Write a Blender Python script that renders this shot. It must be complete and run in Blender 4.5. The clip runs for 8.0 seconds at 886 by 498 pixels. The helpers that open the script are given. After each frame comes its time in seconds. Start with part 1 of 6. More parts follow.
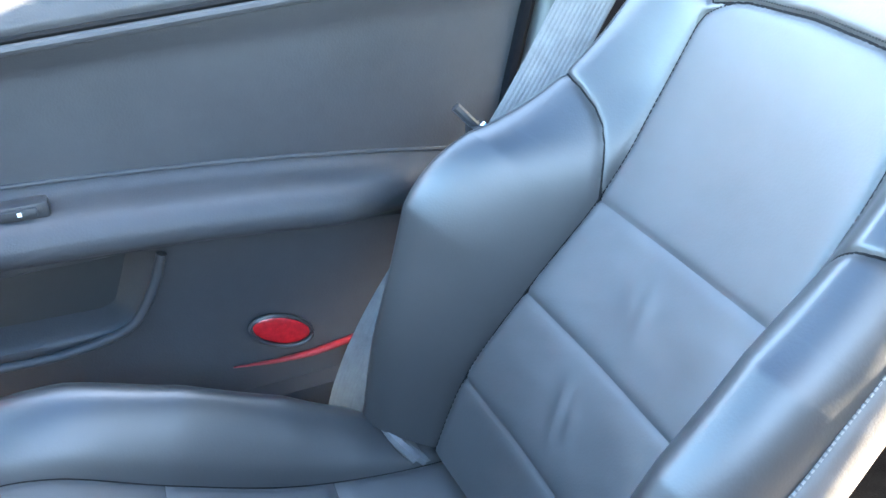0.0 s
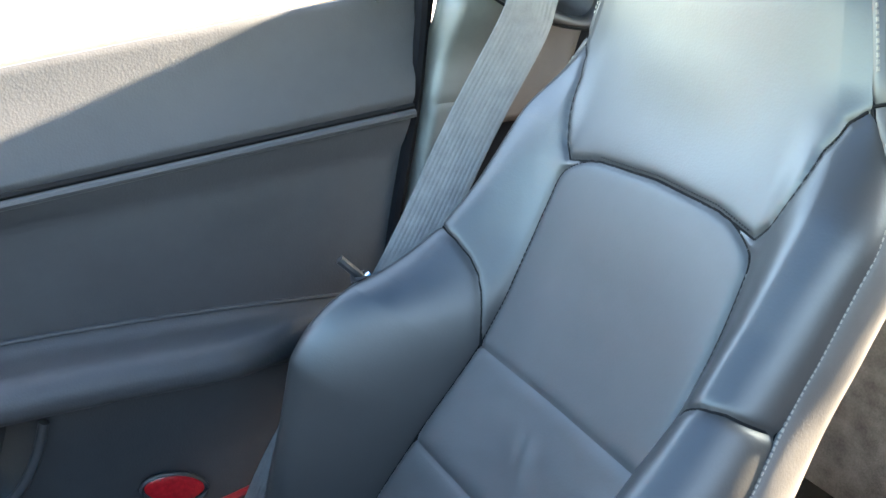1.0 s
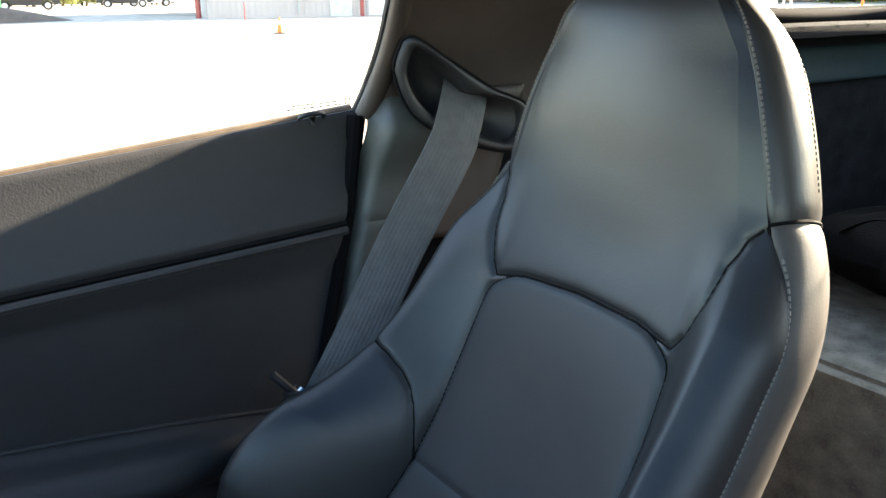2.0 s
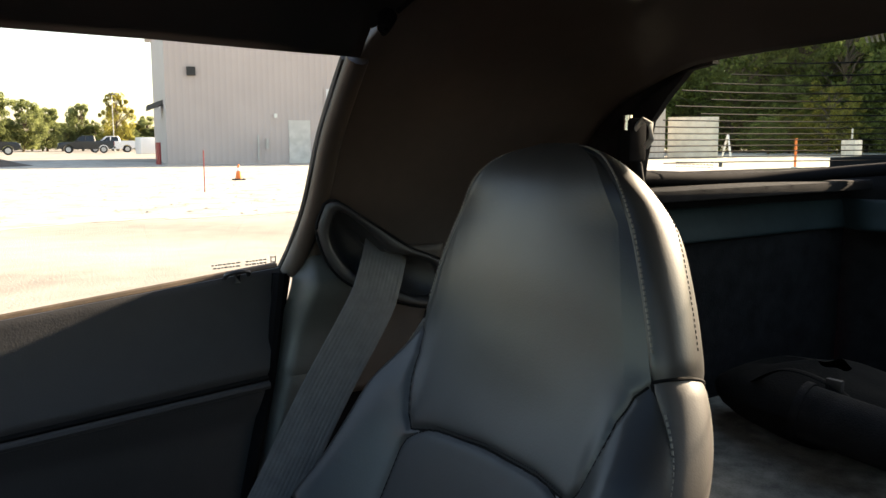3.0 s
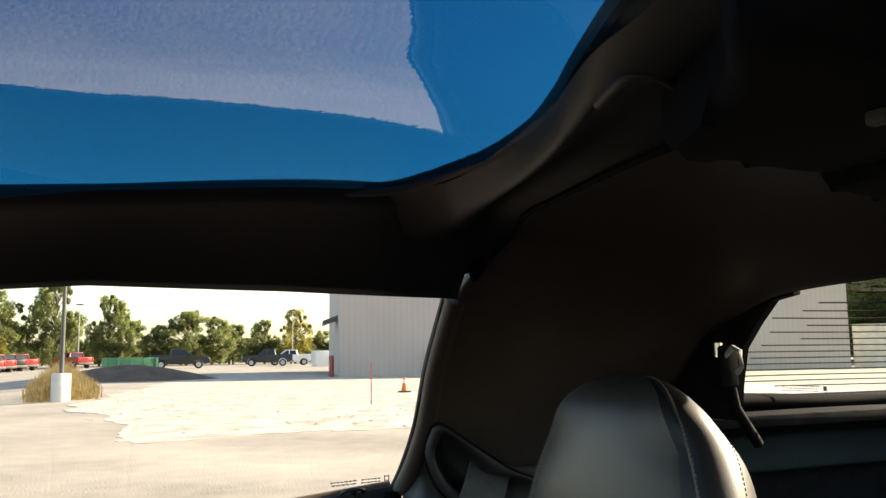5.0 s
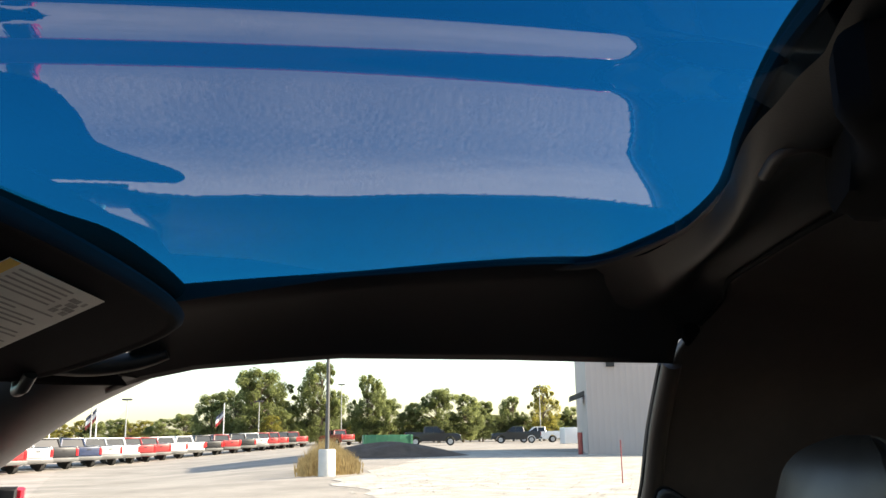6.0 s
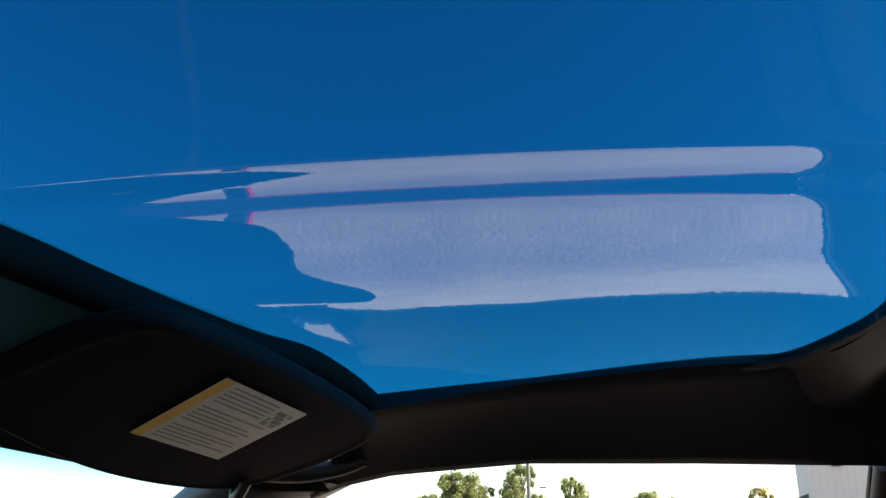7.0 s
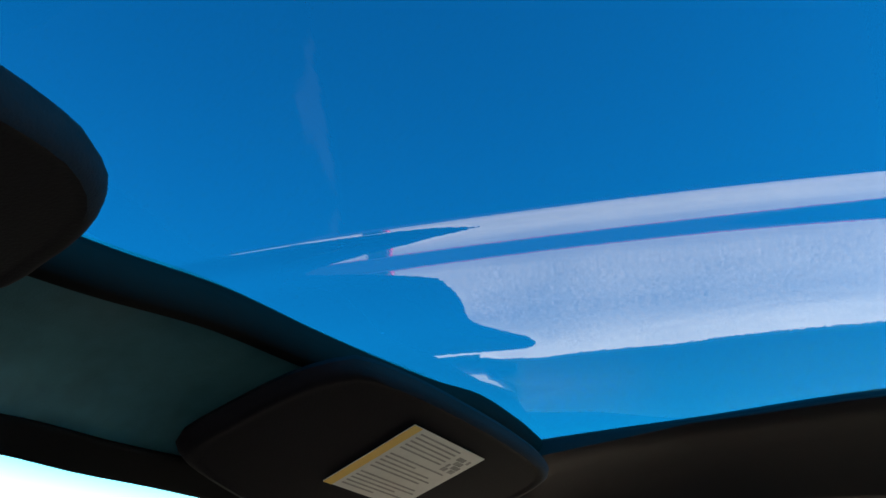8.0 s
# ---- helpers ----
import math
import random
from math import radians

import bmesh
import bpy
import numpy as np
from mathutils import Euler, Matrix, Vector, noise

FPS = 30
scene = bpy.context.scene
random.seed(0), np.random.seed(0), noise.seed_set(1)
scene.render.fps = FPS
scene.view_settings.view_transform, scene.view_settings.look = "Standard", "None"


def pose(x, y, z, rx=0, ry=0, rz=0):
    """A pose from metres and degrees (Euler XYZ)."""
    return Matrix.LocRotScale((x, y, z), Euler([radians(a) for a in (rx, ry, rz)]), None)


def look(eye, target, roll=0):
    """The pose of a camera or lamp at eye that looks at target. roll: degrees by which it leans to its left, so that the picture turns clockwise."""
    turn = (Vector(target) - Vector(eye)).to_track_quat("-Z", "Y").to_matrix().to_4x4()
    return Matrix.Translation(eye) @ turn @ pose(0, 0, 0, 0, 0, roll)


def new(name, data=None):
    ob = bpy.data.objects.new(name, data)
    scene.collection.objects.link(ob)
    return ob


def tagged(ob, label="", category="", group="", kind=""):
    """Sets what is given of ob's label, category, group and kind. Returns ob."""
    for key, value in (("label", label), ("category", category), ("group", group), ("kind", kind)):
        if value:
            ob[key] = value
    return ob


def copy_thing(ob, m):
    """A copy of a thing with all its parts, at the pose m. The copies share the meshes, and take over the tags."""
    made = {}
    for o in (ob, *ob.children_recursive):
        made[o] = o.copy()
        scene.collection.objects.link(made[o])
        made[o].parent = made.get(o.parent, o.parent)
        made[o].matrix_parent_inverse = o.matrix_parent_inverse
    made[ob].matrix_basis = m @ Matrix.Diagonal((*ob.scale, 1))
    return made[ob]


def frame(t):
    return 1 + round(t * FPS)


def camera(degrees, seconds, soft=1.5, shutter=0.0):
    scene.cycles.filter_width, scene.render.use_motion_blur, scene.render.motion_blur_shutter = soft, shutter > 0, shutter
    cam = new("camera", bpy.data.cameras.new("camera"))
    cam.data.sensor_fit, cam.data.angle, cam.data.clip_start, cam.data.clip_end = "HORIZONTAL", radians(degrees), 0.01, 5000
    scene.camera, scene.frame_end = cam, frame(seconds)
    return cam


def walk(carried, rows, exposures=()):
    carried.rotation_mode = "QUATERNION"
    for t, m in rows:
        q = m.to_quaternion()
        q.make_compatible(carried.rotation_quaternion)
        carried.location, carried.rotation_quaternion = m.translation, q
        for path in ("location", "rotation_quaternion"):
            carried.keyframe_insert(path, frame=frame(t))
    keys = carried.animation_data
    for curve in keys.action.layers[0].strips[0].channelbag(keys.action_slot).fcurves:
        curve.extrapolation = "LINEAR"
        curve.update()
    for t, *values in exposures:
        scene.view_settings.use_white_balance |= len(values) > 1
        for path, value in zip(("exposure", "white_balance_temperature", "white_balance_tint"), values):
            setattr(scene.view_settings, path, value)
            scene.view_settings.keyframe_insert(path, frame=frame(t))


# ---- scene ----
cam = camera(55.0, 8.0)
PATH = [
    (0, (-0.197, 0.576, 0.94), (1.398, -0.077, -0.075), -1.4),
    (0.5, (-0.2, 0.543, 0.963), (1.411, -0.204, 0.045), -1.7),
    (1, (-0.217, 0.529, 1.003), (1.398, -0.326, 0.189), -1.7),
    (2.3, (-0.255, 0.544, 1.021), (1.355, -0.536, 0.531), -0.1),
    (2.5, (-0.269, 0.542, 1.026), (1.358, -0.542, 0.607), -0.4),
    (3, (-0.3, 0.524, 1.042), (1.306, -0.642, 0.794), -0.2),
    (3.5, (-0.352, 0.489, 1.055), (1.264, -0.689, 1.043), -0.1),
    (4, (-0.357, 0.495, 1.069), (1.272, -0.661, 1.166), -0.1),
    (4.2, (-0.356, 0.493, 1.071), (1.286, -0.64, 1.202), -0.1),
    (5.5, (-0.519, 0.514, 1.057), (1.37, -0.052, 1.388), -0.9),
    (6, (-0.55, 0.504, 1.047), (1.382, 0.207, 1.475), -0.8),
    (6.5, (-0.584, 0.492, 1.044), (1.344, 0.445, 1.574), -0.7),
    (7, (-0.59, 0.489, 1.048), (1.294, 0.638, 1.701), -0.2),
    (7.5, (-0.6, 0.517, 1.038), (1.251, 0.746, 1.761), -0.8),
    (8, (-0.624, 0.541, 1.032), (1.178, 0.933, 1.805), -0.9),
]
walk(cam, [(t, look(eye, target, roll)) for t, eye, target, roll in PATH],
     exposures=[(0.0, 6.7, 6900, 8), (0.6, 6.2, 7000, 8), (1.2, 5.15, 7500, 9), (2.3, 3.1, 7500, 10), (2.6, 2.75, 7600, 10), (3.0, 2.17, 8000, 13), (3.6, 2.25, 8000, 12), (4.2, 2.05, 8000, 12), (5.5, 1.72, 7200, 9), (6.5, 1.90, 6750, 11), (7.0, 2.1, 6750, 10), (8.0, 2.85, 7050, 1)])

# ---- sky and sun ----
SUN = Vector((-0.03, -0.90, 0.41)).normalized()
world = bpy.data.worlds.new("sky")
scene.world = world
world.use_nodes = True
wn = world.node_tree.nodes
sky = wn.new("ShaderNodeTexSky")
sky.sky_type = "NISHITA"
sky.sun_disc = False
sky.sun_elevation = math.asin(SUN.z)
sky.sun_rotation = math.atan2(SUN.x, SUN.y)
sky.air_density, sky.dust_density = 1.0, 1.2
wn["Background"].inputs[1].default_value = 0.12
world.node_tree.links.new(sky.outputs[0], wn["Background"].inputs[0])
sun = new("sun", bpy.data.lights.new("sun", "SUN"))
sun.data.energy, sun.data.angle, sun.data.color = 5.0, radians(0.6), (1.0, 0.9, 0.76)
sun.matrix_world = look((0, 0, 30), Vector((0, 0, 30)) - SUN)


# ---- materials ----
def mat(name, color, rough=0.5, metal=0.0, vary=0.15, scale=8.0, bump=0.0, bump_scale=200.0, spec=0.5, second=None, coat=0.0):
    """Principled material with two scales of variation and fine relief."""
    m = bpy.data.materials.new(name)
    m.use_nodes = True
    nt = m.node_tree
    b = nt.nodes["Principled BSDF"]
    b.inputs["Roughness"].default_value = rough
    b.inputs["Metallic"].default_value = metal
    b.inputs["Specular IOR Level"].default_value = spec
    b.inputs["Coat Weight"].default_value = coat
    co = nt.nodes.new("ShaderNodeTexCoord")
    n1, n2 = nt.nodes.new("ShaderNodeTexNoise"), nt.nodes.new("ShaderNodeTexNoise")
    n1.inputs["Scale"].default_value, n2.inputs["Scale"].default_value = scale, scale * 9
    n1.inputs["Detail"].default_value = 5
    mixf = nt.nodes.new("ShaderNodeMath")
    mixf.operation = "MULTIPLY_ADD"
    mixf.inputs[1].default_value = 0.35
    nt.links.new(co.outputs["Object"], n1.inputs["Vector"])
    nt.links.new(co.outputs["Object"], n2.inputs["Vector"])
    nt.links.new(n2.outputs["Fac"], mixf.inputs[0])
    nt.links.new(n1.outputs["Fac"], mixf.inputs[2])
    ramp = nt.nodes.new("ShaderNodeValToRGB")
    lo = [c * (1 - vary) for c in color]
    hi = [min(1, c * (1 + vary)) for c in (second or color)]
    ramp.color_ramp.elements[0].color, ramp.color_ramp.elements[1].color = (*lo, 1), (*hi, 1)
    ramp.color_ramp.elements[0].position, ramp.color_ramp.elements[1].position = 0.45, 0.9
    nt.links.new(mixf.outputs[0], ramp.inputs[0])
    nt.links.new(ramp.outputs[0], b.inputs["Base Color"])
    if bump:
        n3, bp = nt.nodes.new("ShaderNodeTexNoise"), nt.nodes.new("ShaderNodeBump")
        n3.inputs["Scale"].default_value = bump_scale
        n3.inputs["Detail"].default_value = 3
        bp.inputs["Strength"].default_value = bump
        bp.inputs["Distance"].default_value = 0.6 / bump_scale
        nt.links.new(co.outputs["Object"], n3.inputs["Vector"])
        nt.links.new(n3.outputs["Fac"], bp.inputs["Height"])
        nt.links.new(bp.outputs[0], b.inputs["Normal"])
    return m


def leather(name, color, rough=0.42, bump=0.12, spec=0.5):
    """Grained leather: pebble cells, fine creases and slow tone change."""
    m = mat(name, color, rough, vary=0.12, scale=5, spec=spec)
    nt = m.node_tree
    co = nt.nodes["Texture Coordinate"]
    v, n, bp = nt.nodes.new("ShaderNodeTexVoronoi"), nt.nodes.new("ShaderNodeTexNoise"), nt.nodes.new("ShaderNodeBump")
    v.inputs["Scale"].default_value = 420
    n.inputs["Scale"].default_value = 38
    n.inputs["Detail"].default_value = 6
    ad = nt.nodes.new("ShaderNodeMath")
    ad.operation = "MULTIPLY_ADD"
    ad.inputs[1].default_value = 1.6
    nt.links.new(co.outputs["Object"], v.inputs["Vector"])
    nt.links.new(co.outputs["Object"], n.inputs["Vector"])
    nt.links.new(n.outputs["Fac"], ad.inputs[0])
    nt.links.new(v.outputs["Distance"], ad.inputs[2])
    bp.inputs["Strength"].default_value = bump
    bp.inputs["Distance"].default_value = 0.0012
    nt.links.new(ad.outputs[0], bp.inputs["Height"])
    nt.links.new(bp.outputs[0], nt.nodes["Principled BSDF"].inputs["Normal"])
    rr = nt.nodes.new("ShaderNodeMapRange")
    rr.inputs["To Min"].default_value, rr.inputs["To Max"].default_value = rough - 0.06, rough + 0.1
    nt.links.new(nt.nodes["Noise Texture"].outputs["Fac"], rr.inputs["Value"])
    nt.links.new(rr.outputs[0], nt.nodes["Principled BSDF"].inputs["Roughness"])
    return m


def glass(name, tint, ior=1.5, gain=1.0):
    """A thin pane: tinted see-through, with mirror gloss by Fresnel."""
    m = bpy.data.materials.new(name)
    m.use_nodes = True
    nt = m.node_tree
    nt.nodes.remove(nt.nodes["Principled BSDF"])
    tr, gl, fr, mx = (nt.nodes.new("ShaderNode" + k) for k in ("BsdfTransparent", "BsdfGlossy", "Fresnel", "MixShader"))
    tr.inputs[0].default_value = (*tint, 1)
    gl.inputs["Roughness"].default_value = 0.0
    gl.inputs["Color"].default_value = (1, 1, 1, 1)
    fr.inputs[0].default_value = ior
    if gain != 1.0:
        mu = nt.nodes.new("ShaderNodeMath")
        mu.operation, mu.use_clamp = "MULTIPLY", True
        mu.inputs[1].default_value = gain
        nt.links.new(fr.outputs[0], mu.inputs[0])
        nt.links.new(mu.outputs[0], mx.inputs[0])
    else:
        nt.links.new(fr.outputs[0], mx.inputs[0])
    nt.links.new(tr.outputs[0], mx.inputs[1])
    nt.links.new(gl.outputs[0], mx.inputs[2])
    nt.links.new(mx.outputs[0], nt.nodes["Material Output"].inputs[0])
    return m


M = {
    "leather": leather("black_leather", (0.024, 0.0236, 0.0235), 0.41, 0.05, 0.72),
    "insert": leather("black_insert_leather", (0.034, 0.035, 0.036), 0.50, 0.05, 0.65),
    "seam": mat("dark_seam", (0.004, 0.004, 0.0045), 0.85, spec=0.15),
    "thread": mat("grey_thread", (0.17, 0.156, 0.137), 0.7, vary=0.25, scale=300),
    "thread_dark": mat("dark_thread", (0.012, 0.012, 0.013), 0.7, vary=0.25, scale=300),
    "sidecloth": mat("seat_side_vinyl", (0.06, 0.055, 0.052), 0.5, bump=0.12, bump_scale=500),
    "doorskin": leather("door_vinyl", (0.038, 0.037, 0.039), 0.5, 0.13, 0.28),
    "pillargrey": mat("grey_pillar_plastic", (0.075, 0.080, 0.078), 0.42, bump=0.2, bump_scale=600, scale=9),
    "plastic": mat("black_plastic", (0.022, 0.022, 0.024), 0.45, bump=0.25, bump_scale=600, scale=12),
    "liner": mat("black_headliner", (0.044, 0.0325, 0.027), 0.5, bump=0.35, bump_scale=700, scale=6, vary=0.25),
    "hoop": mat("dark_hoop_vinyl", (0.0098, 0.0094, 0.0092), 0.5, spec=0.4, bump=0.3, bump_scale=700, scale=6, vary=0.25),
    "darksteel": mat("dark_painted_steel", (0.07, 0.07, 0.068), 0.5, vary=0.15, scale=5),
    "blackcloth": mat("black_bag_cloth", (0.005, 0.005, 0.005), 0.9, spec=0.1, bump=0.5, bump_scale=300),
    "mattblack": mat("matt_black_paint", (0.006, 0.006, 0.007), 0.85, spec=0.03, vary=0.2),
    "brownrubber": mat("dusty_brown_rubber", (0.075, 0.048, 0.026), 0.7, vary=0.3, scale=40),
    "visorcloth": mat("dark_visor_vinyl", (0.0075, 0.0071, 0.0105), 0.8, spec=0.06, bump=0.25, bump_scale=500, scale=10),
    # teal stands in for the roof pane's blue light on a dark header
    "header": mat("header_vinyl_blue_lit", (0.044, 0.145, 0.195), 0.55, spec=0.35, bump=0.25, bump_scale=500, scale=7, vary=0.25),
    "loadtrim": mat("dark_teal_load_trim", (0.014, 0.025, 0.028), 0.7, spec=0.15, bump=0.3, bump_scale=500, scale=7, vary=0.25),
    "sky_bars": mat("glass_edge_sky_bars", (0.42, 0.44, 0.43), 0.6, vary=0.08),
    "rubber": mat("black_rubber", (0.015, 0.015, 0.015), 0.6),
    "carpet": mat("black_carpet", (0.010, 0.010, 0.011), 0.95, spec=0.1, bump=0.8, bump_scale=420, scale=30, vary=0.4),
    "floorcarpet": mat("grey_floor_carpet", (0.17, 0.165, 0.15), 0.95, spec=0.1, bump=0.8, bump_scale=420, scale=30, vary=0.4),
    "chrome": mat("chrome", (0.75, 0.76, 0.78), 0.16, 1.0, vary=0.05),
    "redlens": mat("red_reflector", (0.42, 0.012, 0.016), 0.22, vary=0.25, scale=160, bump=0.3, bump_scale=260, coat=0.6),
    "paint": mat("red_paint", (0.55, 0.02, 0.04), 0.18, vary=0.04, coat=1.0),
    "webbing": mat("grey_belt_webbing", (0.105, 0.102, 0.101), 0.62, vary=0.2, scale=60, bump=0.4, bump_scale=800),
    "label": mat("label_paper", (0.72, 0.71, 0.66), 0.5, vary=0.06, scale=40),
    "yellow": mat("label_yellow", (0.75, 0.48, 0.06), 0.5, vary=0.05),
    "ink": mat("label_ink", (0.33, 0.32, 0.30), 0.6, vary=0.2, scale=90),
    "asphalt": mat("dusty_asphalt", (0.255, 0.225, 0.19), 0.9, vary=0.2, scale=0.35, second=(0.31, 0.275, 0.235), bump=0.5, bump_scale=40),
    "gravel": mat("pale_gravel", (0.33, 0.30, 0.255), 0.95, vary=0.22, scale=1.6, second=(0.44, 0.405, 0.35), bump=0.45, bump_scale=34),
    "siding": mat("tan_metal_siding", (0.43, 0.37, 0.345), 0.55, vary=0.06, scale=0.4),
    "sidingwhite": mat("pale_metal_siding", (0.62, 0.63, 0.63), 0.5, vary=0.05, scale=0.4),
    "concrete": mat("pale_concrete", (0.55, 0.53, 0.49), 0.85, vary=0.15, scale=3, bump=0.3, bump_scale=60),
    "steel": mat("galvanised_steel", (0.40, 0.40, 0.39), 0.45, 0.6, vary=0.15, scale=5),
    "redstrip": mat("dark_red_strip", (0.22, 0.010, 0.012), 0.4, vary=0.3, scale=60),
    "bark": mat("bark", (0.12, 0.09, 0.065), 0.9, vary=0.35, scale=6, bump=0.8, bump_scale=30),
    "drygrass": mat("dry_grass", (0.33, 0.22, 0.085), 0.9, vary=0.4, scale=8, second=(0.46, 0.33, 0.14)),
    "soil": mat("dark_soil", (0.085, 0.064, 0.048), 0.95, vary=0.3, scale=2, bump=0.8, bump_scale=12),
    "cone": mat("orange_plastic", (0.75, 0.17, 0.03), 0.5, vary=0.1),
    "carglass": mat("dark_car_glass", (0.02, 0.025, 0.03), 0.08, vary=0.05),
    "tyre": mat("tyre_rubber", (0.02, 0.02, 0.02), 0.85),
    "white": mat("white_paint", (0.75, 0.75, 0.74), 0.35, vary=0.05, coat=0.5),
    "red": mat("car_red", (0.26, 0.018, 0.02), 0.3, vary=0.06, coat=0.7),
    "blue": mat("car_blue", (0.018, 0.03, 0.075), 0.3, vary=0.06, coat=0.7),
    "black": mat("car_black", (0.008, 0.009, 0.011), 0.35, vary=0.06, coat=0.2),
    "silver": mat("car_silver", (0.42, 0.43, 0.44), 0.3, 0.4, vary=0.06, coat=0.5),
    "green": mat("green_container", (0.05, 0.19, 0.10), 0.5, vary=0.15, scale=3),
    "roofglass": glass("tinted_roof_panel", (0.001, 0.104, 0.222), 1.55, 0.85),
    "sideglass": glass("side_window_glass", (0.93, 0.95, 0.94), 1.5),
    "hatchglass": glass("tinted_hatch_glass", (0.80, 0.86, 0.80), 1.5, 0.12),
    "shield": glass("windscreen_glass", (0.80, 0.90, 0.90), 1.5),
}


# the roof pane is faintly rippled across the car
nt = M["roofglass"].node_tree
co, mp, n1, n2, mx2, bp = (nt.nodes.new("ShaderNode" + k) for k in ("TexCoord", "Mapping", "TexNoise", "TexNoise", "Math", "Bump"))
mp.inputs["Scale"].default_value = (9, 150, 1)
n1.inputs["Scale"].default_value, n1.inputs["Detail"].default_value = 1.0, 3
n2.inputs["Scale"].default_value, n2.inputs["Detail"].default_value = 170, 2
mx2.operation = "MULTIPLY_ADD"
mx2.inputs[1].default_value = 0.35
bp.inputs["Strength"].default_value, bp.inputs["Distance"].default_value = 1.0, 0.00004
nt.links.new(co.outputs["Object"], mp.inputs[0])
nt.links.new(mp.outputs[0], n1.inputs["Vector"])
nt.links.new(co.outputs["Object"], n2.inputs["Vector"])
nt.links.new(n2.outputs["Fac"], mx2.inputs[0])
nt.links.new(n1.outputs["Fac"], mx2.inputs[2])
nt.links.new(mx2.outputs[0], bp.inputs["Height"])
nt.links.new(bp.outputs[0], nt.nodes["Glossy BSDF"].inputs["Normal"])


def leafy(name, a, b, scale):
    """Leaves that let some light through."""
    m = mat(name, a, 0.7, vary=0.35, scale=scale, second=b, spec=0.3)
    nt = m.node_tree
    tl, mx = nt.nodes.new("ShaderNodeBsdfTranslucent"), nt.nodes.new("ShaderNodeMixShader")
    mx.inputs[0].default_value = 0.72
    nt.links.new(nt.nodes["Color Ramp"].outputs[0], tl.inputs[0])
    nt.links.new(nt.nodes["Principled BSDF"].outputs[0], mx.inputs[1])
    nt.links.new(tl.outputs[0], mx.inputs[2])
    nt.links.new(mx.outputs[0], nt.nodes["Material Output"].inputs[0])
    return m


# the windscreen has a blue shade band along its top
nt = M["shield"].node_tree
geo, sep, mr, mc = (nt.nodes.new("ShaderNode" + k) for k in ("NewGeometry", "SeparateXYZ", "MapRange", "MixRGB"))
mr.inputs["From Min"].default_value, mr.inputs["From Max"].default_value = 1.10, 1.15
mc.inputs[1].default_value = nt.nodes["Transparent BSDF"].inputs[0].default_value
mc.inputs[2].default_value = (0.10, 0.60, 0.80, 1)
nt.links.new(geo.outputs["Position"], sep.inputs[0])
nt.links.new(sep.outputs[2], mr.inputs[0])
nt.links.new(mr.outputs[0], mc.inputs[0])
nt.links.new(mc.outputs[0], nt.nodes["Transparent BSDF"].inputs[0])

M["foliage"] = leafy("green_foliage", (0.135, 0.165, 0.066), (0.25, 0.275, 0.11), 0.6)
M["foliage3"] = leafy("sunlit_wood_foliage", (0.13, 0.17, 0.055), (0.27, 0.30, 0.09), 0.5)
M["foliage2"] = leafy("yellow_green_foliage", (0.17, 0.18, 0.04), (0.34, 0.30, 0.075), 0.9)


# ---- mesh helpers ----
def smooth(bm, angle=40):
    for f in bm.faces:
        f.smooth = True
    for e in bm.edges:
        if len(e.link_faces) == 2 and e.calc_face_angle(0) > radians(angle):
            e.smooth = False


def part(name, bm, material, parent=None, label="", angle=40):
    """One mesh object from a bmesh, under a thing or a part."""
    bmesh.ops.recalc_face_normals(bm, faces=bm.faces)
    smooth(bm, angle)
    me = bpy.data.meshes.new(name)
    bm.to_mesh(me)
    bm.free()
    me.materials.append(M[material] if isinstance(material, str) else material)
    ob = new(name, me)
    if parent:
        ob.parent = parent
        ob.matrix_parent_inverse = parent.matrix_basis.inverted()
    if label:
        ob["label"] = label
    return ob


def inward(ob):
    """Turns a pane's faces towards the cabin."""
    for p in ob.data.polygons:
        if (Vector((0, 0.2, 0.9)) - p.center).dot(p.normal) < 0:
            p.flip()
    ob.data.update()
    return ob


def empty(name, loc=(0, 0, 0)):
    ob = new(name)
    ob.empty_display_size = 0.1
    ob.matrix_basis = Matrix.Translation(loc)
    return ob


def smoothstep(a, b, x):
    t = min(1, max(0, (x - a) / (b - a)))
    return t * t * (3 - 2 * t)


def spline(points, n):
    """n + 1 points on a smooth curve through the given ones, evenly along it."""
    p = [Vector(q) for q in points]
    dense = []
    for i in range(len(p) - 1):
        a, b, c, d = p[max(i - 1, 0)], p[i], p[i + 1], p[min(i + 2, len(p) - 1)]
        for k in range(24):
            t = k / 24
            dense.append(0.5 * ((2 * b) + (c - a) * t + (2 * a - 5 * b + 4 * c - d) * t * t + (3 * b - a - 3 * c + d) * t ** 3))
    dense.append(p[-1])
    run = [0.0]
    for a, b in zip(dense, dense[1:]):
        run.append(run[-1] + (b - a).length)
    out = []
    j = 0
    for k in range(n + 1):
        s = run[-1] * k / n
        while j < len(run) - 2 and run[j + 1] < s:
            j += 1
        f = (s - run[j]) / max(1e-9, run[j + 1] - run[j])
        out.append(dense[j].lerp(dense[j + 1], min(1, f)))
    return out


def grid(fn, nu, nv, bm=None, close_u=False):
    """A sheet of quads over fn(u, v), u and v from 0 to 1."""
    bm = bm or bmesh.new()
    rows = [[bm.verts.new(fn(i / nu, j / nv)) for i in range(nu if close_u else nu + 1)] for j in range(nv + 1)]
    for a, b in zip(rows, rows[1:]):
        for i in range(nu):
            k = (i + 1) % len(a)
            bm.faces.new((a[i], a[k], b[k], b[i]))
    return bm


def thick(ob, depth, offset=1.0):
    m = ob.modifiers.new("thickness", "SOLIDIFY")
    m.thickness, m.offset = depth, offset
    return ob


